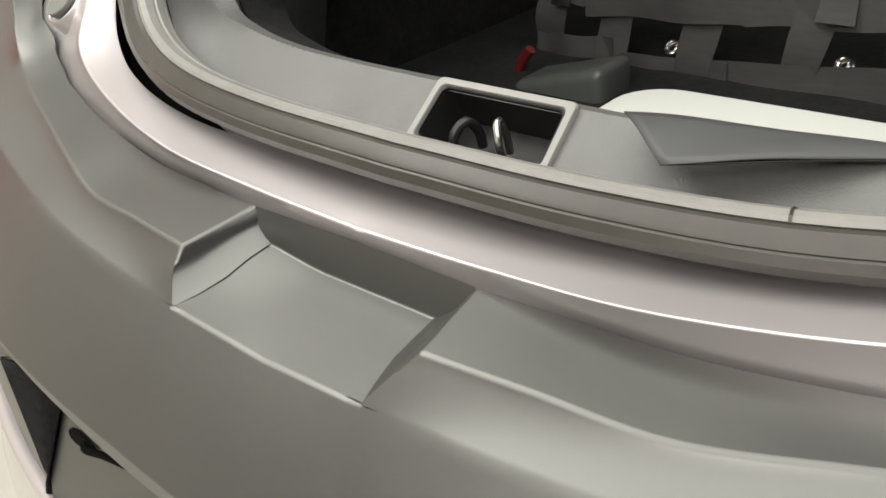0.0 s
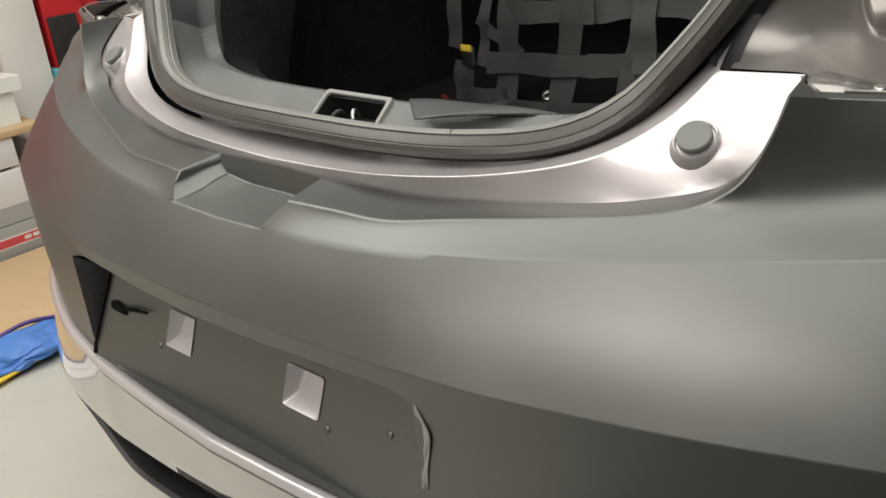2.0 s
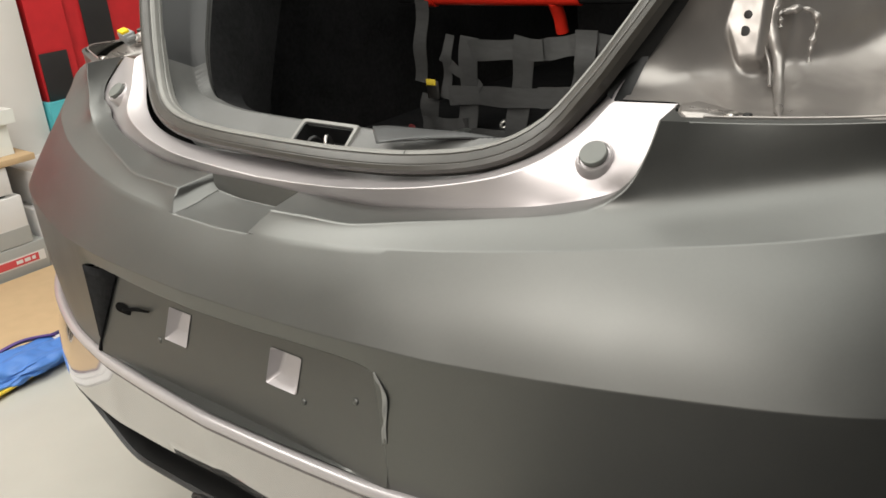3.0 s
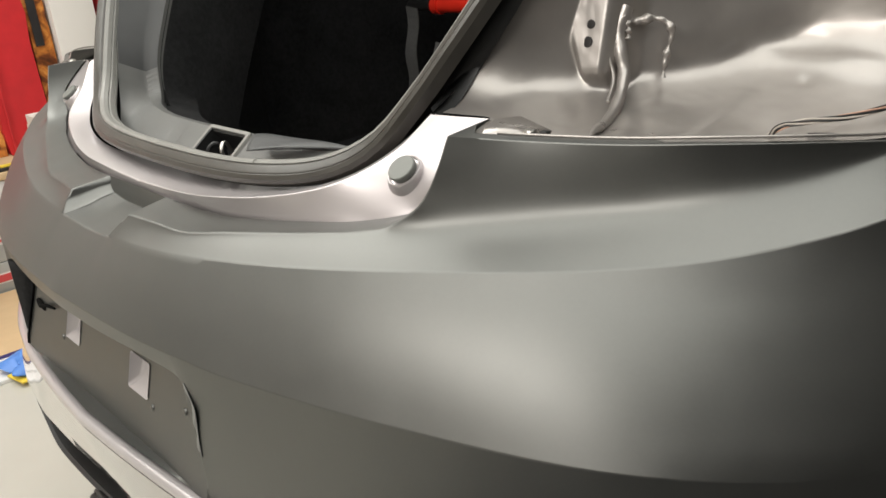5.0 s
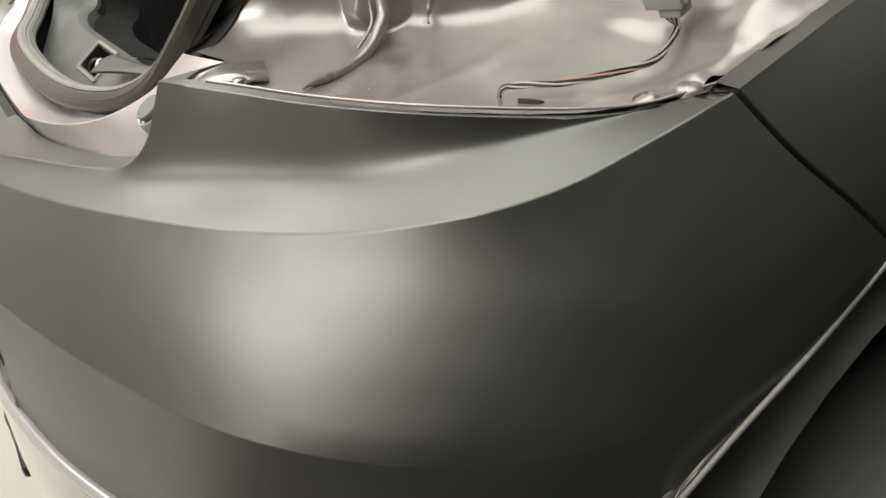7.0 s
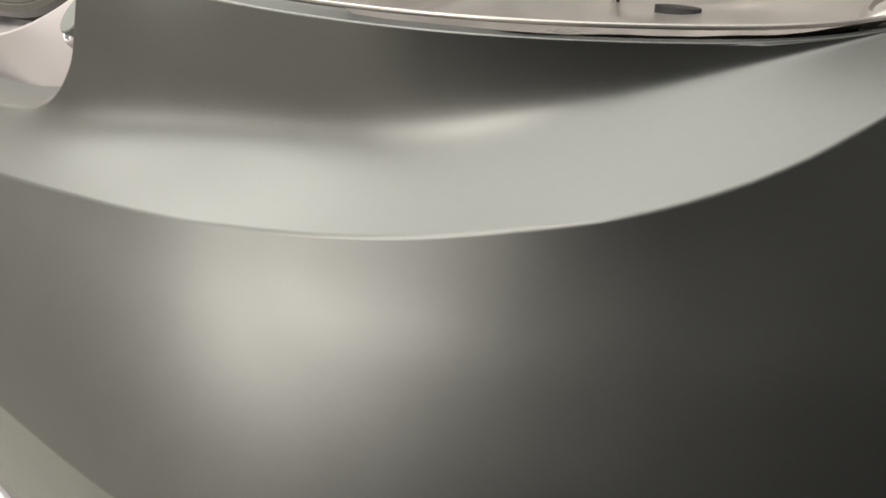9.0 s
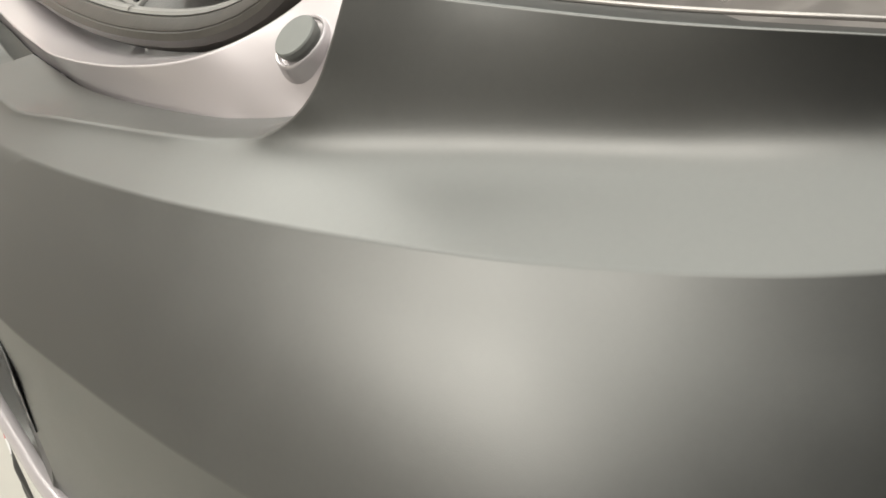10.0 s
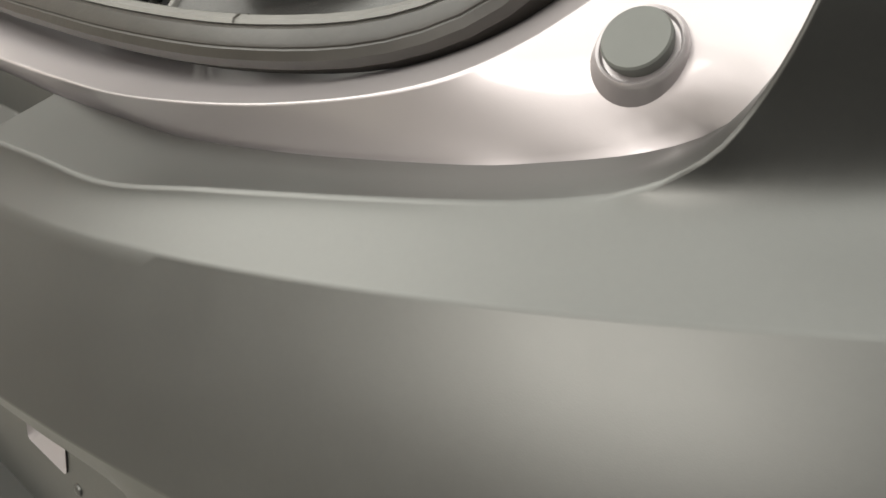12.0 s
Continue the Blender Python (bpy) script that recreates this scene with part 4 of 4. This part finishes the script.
def latch():
    a, b, c, d = Vector((-.0445, .0965, .8095)), Vector((.0445, .0965, .8095)), Vector((.0435, .1255, .8315)), Vector((-.0435, .1255, .8315))
    up = (b - a).cross(d - a).normalized()

    def ring(grow, h, tight=4):
        pts = []
        ex, ey = (b - a).normalized(), (d - a).normalized()
        for p, q0, q1 in ((a, -1, -1), (b, 1, -1), (c, 1, 1), (d, -1, 1)):
            centre = p + ex * q0 * (grow - .004) + ey * q1 * (grow - .004)
            base = {(-1, -1): 180, (1, -1): 270, (1, 1): 0, (-1, 1): 90}[(q0, q1)]
            for k in range(tight + 1):
                w = math.radians(base + 90 * k / tight)
                pts.append(centre + ex * .004 * math.cos(w) + ey * .004 * math.sin(w) + up * h)
        return pts
    bm = bmesh.new()
    loops = [[bm.verts.new(p) for p in ring(g, h)] for g, h in ((.0045, -.004), (.0045, .0022), (.0038, .003), (.0, .003), (-.0012, .002), (-.002, -.014), (-.004, -.030))]
    for l0, l1 in zip(loops, loops[1:]):
        for k in range(len(l0)):
            bm.faces.new((l0[k], l0[(k + 1) % len(l0)], l1[(k + 1) % len(l0)], l1[k]))
    bm.faces.new(loops[-1])
    bmesh.ops.recalc_face_normals(bm, faces=bm.faces)
    cup = part("latch_cup", bm, BLACK, car, "black well for the latch striker", smooth=40)
    bm = bmesh.new()
    loops = [[bm.verts.new(p) for p in ring(g, h)] for g, h in ((.0055, -.003), (.0054, .0026), (.0046, .0036), (.0008, .0036), (.0, .0025))]
    for l0, l1 in zip(loops, loops[1:]):
        for k in range(len(l0)):
            bm.faces.new((l0[k], l0[(k + 1) % len(l0)], l1[(k + 1) % len(l0)], l1[k]))
    bmesh.ops.recalc_face_normals(bm, faces=bm.faces)
    part("latch_frame", bm, SEALTOP, cup, "pale grey frame of the latch well", smooth=40)
    part("striker", tube_bm([(.010, .112, .795), (.010, .106, .812), (.006, .110, .8215), (.004, .116, .822), (.004, .121, .812), (.004, .124, .80)], .0024, 10, 30), METAL, cup, "steel latch striker")
    part("latch_hook", tube_bm([(-.020, .105, .795), (-.021, .104, .812), (-.018, .112, .819), (-.016, .120, .812), (-.016, .124, .80)], .003, 10, 30), BLACK, cup, "dark steel catch")


latch()


# ---- harness net, roll bar and what lies in the boot ----
def strap_bm(a, b, width, thick=.0015, normal=(0, -1, 0), n=10, sag=.004, seed=0):
    a, b, nn = Vector(a), Vector(b), Vector(normal)
    t = (b - a).normalized()
    w = t.cross(nn).normalized() * width / 2
    bm = bmesh.new()
    rows0, rows1 = [], []
    for k in range(n):
        u = k / (n - 1)
        p = a.lerp(b, u) + nn * sag * math.sin(u * 9 + seed)
        tw = 1 + .06 * math.sin(u * 11 + seed)
        rows0.append([p - w * tw, p + w * tw])
        rows1.append([p + nn * thick - w * tw, p + nn * thick + w * tw])
    patch(bm, rows0)
    patch(bm, [r[::-1] for r in rows1])
    for side in (0, 1):
        patch(bm, [[r[side] for r in rows0], [r[side] for r in rows1]])
    weld(bm, .0001)
    return bm


def harness_net():
    net = thing("harness_net", "grey webbing net with square openings hung in the boot", "net")
    y = .75
    for k, (a, b, w) in enumerate((
            ((-0.274, y, 0.823), (-0.300, y, 0.588), 0.044),
            ((-0.142, y, 0.827), (-0.188, y, 0.590), 0.046),
            ((-0.010, y, 0.834), (-0.060, y, 0.595), 0.044),
            ((0.112, y, 0.820), (0.085, y, 0.605), 0.040),
            ((-0.353, y, 0.783), (-0.253, y, 0.725), 0.020),
            ((-0.325, y, 0.825), (-0.345, y, 0.700), 0.022),
            ((-0.385, y, 0.703), (-0.402, y, 0.575), 0.046))):
        part("strap", strap_bm(a, b, w, seed=k, n=18), WEB, net)
    for k, (a, b, w) in enumerate((
            ((-0.295, y - .004, 0.798), (-0.102, y - .004, 0.806), 0.038),
            ((-0.107, y - .004, 0.806), (0.005, y - .004, 0.824), 0.038),
            ((-0.005, y - .004, 0.824), (0.131, y - .004, 0.809), 0.034),
            ((-0.330, y - .004, 0.708), (-0.105, y - .004, 0.717), 0.038),
            ((-0.116, y - .004, 0.718), (0.130, y - .004, 0.737), 0.040),
            ((-0.410, y - .004, 0.640), (-0.290, y - .004, 0.645), 0.034),
            ((-0.300, y - .004, 0.624), (-0.130, y - .004, 0.632), 0.040),
            ((-0.150, y - .004, 0.632), (0.120, y - .004, 0.655), 0.040))):
        part("strap", strap_bm(a, b, w, seed=k + 5, n=24), WEB, net)
    for k, (a, b, w) in enumerate((
            ((-0.010, 0.735, 0.716), (-0.009, 0.735, 0.845), 0.042),
            ((-0.396, 0.735, 0.732), (-0.374, 0.735, 0.893), 0.032))):
        part("loose_strap", strap_bm(a, b, w, .002, seed=k + 9), WEB, net, "loose webbing end")
    for x, z in ((-.214, .655), (-.004, .662)):
        for turn in (0, 1.3):
            loop = [(x + .003 * turn + .007 * math.cos(q * math.tau / 16), y + .012 + .006 * math.sin(q * math.tau / 16 + turn), z + .006 * math.sin(q * math.tau / 16)) for q in range(17)]
            part("shackle", tube_bm(loop, .0028, 8, 48), METAL, net, "bright steel shackle")
    buckle = part("buckle", box_bm(-0.376, -0.348, y - .022, y - .016, 0.701, 0.737, .002), METAL, net, "steel buckle")
    part("buckle_tag", box_bm(-0.374, -0.350, y - .0245, y - .0225, 0.729, 0.741, .0008), YELLOWM, buckle, "yellow tag")
    return net


harness_net()


def roll_bar():
    bar = thing("roll_bar", "red powder-coated roll bar across the cabin", "roll bar")
    part("cross_tube", tube_bm([(-.49, .90, .874), (-.3, .90, .874), (-.118, .90, .876)], .0155, 18, 12), REDPAINT, bar)
    part("cross_joint", tube_bm([(-.496, .90, .874), (-.488, .90, .874), (-.478, .90, .874)], .0195, 18, 6), REDPAINT, bar)
    part("joint_sleeve", tube_bm([(-.118, .90, .876), (0, .90, .877), (.44, .90, .88)], .012, 16, 8), BLACK, bar, "black sleeve")
    part("joint_sleeve", tube_bm([(-.58, .90, .873), (-.54, .90, .873), (-.50, .90, .874)], .012, 16, 8), BLACK, bar, "black sleeve")
    part("brace", tube_bm([(-.181, .93, .805), (-.180, .92, .835), (-.179, .90, .868)], .013, 16, 8), REDPAINT, bar)


roll_bar()


def loose_film():
    """A folded strip of dark vinyl left on the sill."""
    ob = thing("vinyl_film", "folded strip of dark grey vinyl film lying on the sill", "film")
    bm = bmesh.new()
    top = curve([(.082, .116, .8425), (.118, .118, .845), (.152, .124, .845), (.196, .136, .8425), (.236, .145, .8385)], 24)
    low = curve([(.121, .080, .8375), (.142, .088, .8395), (.172, .106, .8405), (.206, .128, .8398), (.236, .144, .838)], 24)
    patch(bm, between(top, low, 8, lambda u, v: (0, -.001 * math.sin(math.pi * v), (.0015 * math.sin(math.pi * v) + .001 * math.sin(5 * v + 9 * u)) * (1 - u))))
    weld(bm)
    part("strip", bm, FILM, ob, thick=.0008, smooth=60)
    # Underside coloured black for the shade beneath the strip.
    bm = bmesh.new()
    patch(bm, between([p + Vector((0, .0005, -.0009)) for p in low], [p + Vector((.012, .03 * (1 - i / 23), -.004)) for i, p in enumerate(low)], 5))
    part("folded_edge", bm, BLACKM, ob, "underside of the film, black for the shade beneath", thick=.0008, smooth=60)


loose_film()


def white_board():
    ob = thing("white_board", "white rounded board lying flat in the boot", "board")
    bm = bmesh.new()
    ring = []
    for cx, cy, a0 in ((.40, .30, 270), (.40, .567, 0), (-.12, .557, 90), (-.12, .30, 180)):
        for k in range(7):
            a = math.radians(a0 + 15 * k)
            ring.append(bm.verts.new((cx + .06 * math.cos(a), cy + .06 * math.sin(a), .66)))
    f = bm.faces.new(ring)
    g = bmesh.ops.extrude_face_region(bm, geom=[f])
    bmesh.ops.translate(bm, vec=(0, 0, -.03), verts=[e for e in g["geom"] if isinstance(e, bmesh.types.BMVert)])
    bmesh.ops.recalc_face_normals(bm, faces=bm.faces)
    part("panel", bm, WHITE, ob, bevel=.004)


white_board()


def bracket():
    ob = thing("plastic_bracket", "dark grey moulded plastic bracket with red edge in the boot", "bracket")
    bm = box_bm(-.352, -.222, .60, .68, .565, .640, .014, 4)
    for v in bm.verts:
        v.co.z += .034 * max(0, (v.co.x + .352) / .13) ** 1.5 * (1 if v.co.z > .60 else 0)
    part("body", bm, BRACKETM, ob, smooth=60)
    part("edge", tube_bm([(-.392, .66, .585), (-.380, .66, .635), (-.362, .66, .662)], .007, 10, 20), DARKRED, ob, "dark red edge")


bracket()


# ---- the left side of the workshop ----
def printed(parent, name, x, y0, y1, z0, z1, mat, proud=.0015):
    part(name, box_bm(x, x + proud, y0, y1, z0, z1), mat, parent)


def left_side():
    sheet = thing("cardboard_sheet", "flat brown cardboard sheet lying on the floor", "cardboard")
    part("sheet", box_bm(-2.09, -1.56, -1.6, .95, .0, .008, .001), CARD, sheet)
    strip = thing("edge_profile", "white plastic edge profile lying on the floor", "profile")
    part("rail", box_bm(-1.47, -1.40, -1.6, .85, 0, .012, .002), WHITEBOX, strip)
    strip = thing("edge_profile", "white profile with a navy edge lying on the floor", "profile")
    rail = part("rail", box_bm(-1.535, -1.475, -1.6, .8, 0, .015, .002), WHITEBOX, strip)
    part("edge", box_bm(-1.556, -1.5355, -1.6, .8, 0, .017, .002), NAVY, strip, "navy blue edge")
    # cartons against the wall
    x = -2.1
    c = thing("flat_carton", "long grey printed carton with a red label band", "carton")
    part("body", box_bm(-2.65, x, -.9, .636, .0, .105, .003), GREYBOX, c)
    for k in range(6):
        y = -.801 + k * .235
        printed(c, "label", x, y, y + .228, .041, .066, PRINTRED)
        for y0, y1 in ((.150, .172), (.178, .198), (.204, .216)):
            printed(c, "print_bar", x + .0014, y + y0, y + y1, .048, .060, WHITEBOX, .0006)
    part("label_outline", box_bm(x - .001, x + .0003, -.85, .625, .036, .071), WHITEBOX, c, "pale outline of the red label band")
    ring = bmesh.new()
    a, b = ([ring.verts.new((x + .0016, -.165 + q * math.cos(k * math.pi / 18), .052 + q * math.sin(k * math.pi / 18))) for k in range(36)] for q in (.046, .029))
    for k in range(36):
        ring.faces.new((a[k], a[(k + 1) % 36], b[(k + 1) % 36], b[k]))
    part("ring_print", ring, PRINTRED, c, "red printed ring", thick=.0004)
    c = thing("flat_carton", "long white carton with faded red print", "carton")
    part("body", box_bm(-2.65, x - .004, -.9, .60, .107, .272, .003), WHITEBOX, c)
    part("lower_print", box_bm(x - .004, x - .0025, -.9, .60, .11, .165), GREYBOX, c)
    letters(c, x - .001)
    c = thing("flat_carton", "long white carton on the stack", "carton")
    part("body", box_bm(-2.65, x - .01, -.9, .58, .282, .372, .003), WHITEBOX, c)
    # Black filler stands in for the shade in the gap below this carton.
    part("underside", box_bm(-2.6, x - .03, -.88, .56, .2725, .2818), BLACKM, c, "black filler for the shade in the gap under the carton")
    c = thing("cardboard_slab", "brown cardboard slab on the stack of cartons", "cardboard")
    part("slab", box_bm(-2.66, x - .002, -.9, .68, .374, .396, .003), CARD, c)
    for k, (y0, y1, h) in enumerate(((.64, .85, .20), (.66, .9, .33))):
        b = thing("white_box", "small white cardboard box stacked by the wall", "box")
        part("carton", box_bm(-2.5 + k * .02, -2.1 + k * .03, y0, y1, h - (.2 if k == 0 else .125), h, .003), WHITEBOX, b)
    # tube standing on the cardboard
    tin = thing("black_tube", "black cardboard tube with white lid and white bands", "tube")
    m = pose(-1.945, -.010, .0135, 4)
    part("body", turned(m, [(.080, 0), (.080, .462), (.078, .464)], 40), BLACKM, tin)
    part("lid", turned(m, [(.0825, .458), (.0835, .461), (.0835, .502), (.080, .508), (.02, .510)], 40), WHITEBOX, tin, "white lid")
    part("foot_ring", turned(m, [(.082, 0), (.082, .010), (.0805, .010), (.0805, 0)], 40), WHITEBOX, tin, "white foot rim")
    part("band", turned(m, [(.0808, .222), (.0820, .224), (.0820, .240), (.0808, .242)], 40), WHITEBOX, tin, "white band")
    for name, y0, y1, z0, z1, says in (("stripe", -.009, .001, .010, .458, "white stripe"), ("cross_mark", -.034, .026, .160, .170, "white mark"), ("cross_mark", -.034, .026, .390, .400, "white mark")):
        bm = bmesh.new()
        arc = [Vector((.0808 * math.cos(k / .0808), .0808 * math.sin(k / .0808), 0)) for k in (y0 + (y1 - y0) * q / 8 for q in range(9))]
        patch(bm, [[m @ (p + Vector((0, 0, z))) for p in arc] for z in (z0, z1)])
        part(name, bm, WHITEBOX, tin, says, thick=.0006)
    small = thing("small_tin", "small black tin with a white lid", "tin")
    m = Matrix.Translation((-2.165, .255, .396))
    part("body", turned(m, [(.043, 0), (.043, .056), (.04, .056)], 28), BLACKM, small)
    part("lid", turned(m, [(.044, .050), (.044, .060), (.04, .062), (.01, .0625)], 28), WHITEBOX, small, "white lid")
    # red and flame-printed goods on the stack
    for k, (y0, y1, z1, mat, lab, boxes) in enumerate((
            (-.35, .135, 1.1, REDM, "red carton with black panels standing on the stack", ((-.3, -.06, .42, .50), (-.30, -.02, .60, .66))),
            (.14, .370, 1.1, BLACKM, "black carton with a red front panel standing on the stack", ()),
            (.373, .445, 1.2, ORANGEM, "flame-printed orange carton standing on the stack", ()),
            (.45, .61, 1.15, REDM, "creased glossy red bag on the stack", ()),
            (.62, .69, 1.1, ORANGEM, "flame-printed orange carton standing on the stack", ((.63, .66, .75, 1.0),)),
            (.88, 1.02, 1.1, REDM, "red carton with a dark picture panel", ((.885, .99, .50, .67),)),
            (1.03, 1.35, 1.2, REDM, "red carton with a dark picture panel", ((1.09, 1.2, .55, .9),)))):
        g = thing("red_bag" if k == 3 else "goods_carton", lab, "bag" if k == 3 else "carton")
        fx = -2.36 + .02 * (k % 2)
        part("body", soft_box(-2.64, fx, y0, y1, .397 if k < 5 else 0, z1, k, .016 if k == 3 else .004), mat, g, smooth=60)
        for a, b, c, d in boxes:
            part("front_panel", box_bm(fx + .004, fx + .009, a, b, c, d, .001), BLACKM, g, "dark printed panel")
        if k == 1:
            part("red_panel", box_bm(fx + .003, fx + .009, .143, .302, .555, 1.09, .002), REDM, g, "red front panel")
            part("panel_edge", box_bm(fx + .003, fx + .008, .3025, .309, .555, 1.09, .001), GREYBOX, g, "pale edge of the red panel")
            part("picture", box_bm(fx + .003, fx + .007, .195, .302, .500, .550, .001), ORANGEM, g, "brown printed picture")
            for y, z in ((.165, .69), (.17, .575), (.285, .58)):
                part("speck", turned(pose(fx + .0092, y, z, 0, 90), [(.004, 0), (.003, .0006)], 10), WHITEBOX, g, "worn white spot")
        if k == 3:
            part("seam", tube_bm([(fx + .012, .465, .41), (fx + .014, .47, .7), (fx + .012, .468, 1.1)], .004, 8, 20), REDM, g, "stitched seam")
    post = thing("wall_post", "white painted upright post by the wall", "post", kind="structure")
    part("shaft", box_bm(-2.60, -2.33, .70, .855, 0, 2.6, .004), WALLM, post)
    low = thing("red_box", "small red cardboard box on the stack", "box")
    part("carton", soft_box(-2.36, -2.27, .135, .255, .3965, .468, 9, .002), REDM, low, smooth=60)
    part("rim", box_bm(-2.2715, -2.2685, .137, .253, .460, .466, .001), WHITEBOX, low, "pale top edge")
    teal = thing("teal_box", "small teal cardboard box beside the wall post", "box")
    part("carton", soft_box(-2.40, -2.30, .862, .945, .0, .500, 11, .002), TEALM, teal, smooth=60)
    scrap = thing("paper_scrap", "folded white paper scrap lying on the slab", "paper")
    bm = bmesh.new()
    patch(bm, between(line((-2.24, .17, .398), (-2.17, .20, .398), 6), line((-2.26, .235, .432), (-2.19, .25, .425), 6), 5, lambda u, v: (0, 0, -.006 * math.sin(math.pi * v))))
    part("sheet", bm, WHITEBOX, scrap, thick=.0008)
    foam = thing("foam_block", "white foam packing pieces on the stack", "packaging")
    part("block", soft_box(-2.32, -2.16, .52, .64, .397, .50, 7), WHITE, foam)
    part("bar", soft_box(-2.24, -2.14, .50, .66, .50, .545, 8), WHITE, foam)
    tool = thing("cutter_knife", "black and yellow cutter knife lying on the lid", "knife")
    part("handle", box_bm(-2.15, -2.12, .32, .45, .397, .408, .003), BLACKM, tool)
    part("slider", box_bm(-2.145, -2.125, .355, .395, .4085, .416, .002), YELLOWM, tool)
    # gloves and packet on the profiles
    glove = thing("blue_gloves", "crumpled blue nitrile gloves lying on the profiles", "gloves")
    bm = bmesh.new()
    bmesh.ops.create_icosphere(bm, subdivisions=5, radius=1)
    for v in bm.verts:
        p = v.co.copy()
        f = 1 + .28 * noise.noise(p * 1.7) + .12 * noise.noise(p * 4.5)
        v.co = Vector((-1.415 + p.x * .092 * f, .205 + p.y * .135 * f, max(.013, .030 + p.z * .034 * f + .006 * math.sin(p.x * 9 + p.y * 3))))
    part("glove", bm, BLUEM, glove, smooth=60)
    cuff = bmesh.new()
    patch(cuff, between(curve([(-1.515, .17, .034), (-1.507, .25, .044), (-1.484, .335, .034)], 12), curve([(-1.490, .17, .050), (-1.482, .25, .060), (-1.462, .330, .048)], 12), 5, lambda u, v: (0, 0, .008 * math.sin(math.pi * v))))
    part("cuff", cuff, PURPLEM, glove, "purple cuff of the gloves", thick=.002, smooth=60)
    pack = thing("small_packet", "yellow and teal printed paper packet on the floor", "packet")
    bm = box_bm(-.04, .04, -.08, .08, 0, .006, .001)
    bmesh.ops.transform(bm, matrix=pose(-1.385, .15, .013, 0, 0, 12), verts=bm.verts)
    part("sheet", bm, YELLOWM, pack)
    bm = box_bm(-.03, .03, -.03, .02, 0, .002)
    bmesh.ops.transform(bm, matrix=pose(-1.385, .13, .0192, 0, 0, 12), verts=bm.verts)
    part("print", bm, TEALM, pack)


def soft_box(x0, x1, y0, y1, z0, z1, seed, rough=.008):
    """A box with creased, slightly bulging sides."""
    bm = box_bm(x0, x1, y0, y1, z0, z1)
    bmesh.ops.subdivide_edges(bm, edges=bm.edges[:], cuts=7, use_grid_fill=True)
    for v in bm.verts:
        p = v.co * 9 + Vector((seed * 3.1, 0, 0))
        v.co += Vector((noise.noise(p), noise.noise(p + Vector((9, 0, 0))), 0)) * rough
    return bm


def letters(parent, x):
    """The legible end of the carton's printed word, white on a slanting red band."""
    bm = bmesh.new()
    lower = [(.02, .176), (.350, .176), (.346, .246), (.20, .240)]
    a = [bm.verts.new((x - .001, y, z)) for y, z in lower]
    b = [bm.verts.new((x, y, z)) for y, z in lower]
    bm.faces.new(b)
    for k in range(4):
        bm.faces.new((a[k], a[(k + 1) % 4], b[(k + 1) % 4], b[k]))
    bmesh.ops.recalc_face_normals(bm, faces=bm.faces)
    part("print_band", bm, PRINTRED, parent, "slanting red printed band")
    data = bpy.data.curves.new("print_word", "FONT")
    data.body, data.size, data.extrude, data.offset = "MS", .076, .0004, .0025
    ob = new("print_word", data)
    ob.data.materials.append(WHITEBOX)
    ob.matrix_world = Matrix.Translation((x + .0008, .226, .183)) @ pose(0, 0, 0, 90, 0, 90)
    ob.parent = parent
    for k in range(3):
        part("print_bar", box_bm(x + .0002, x + .001, .07 + k * .05, .10 + k * .05, .182, .190 + .012 * k), WHITEBOX, parent)


left_side()
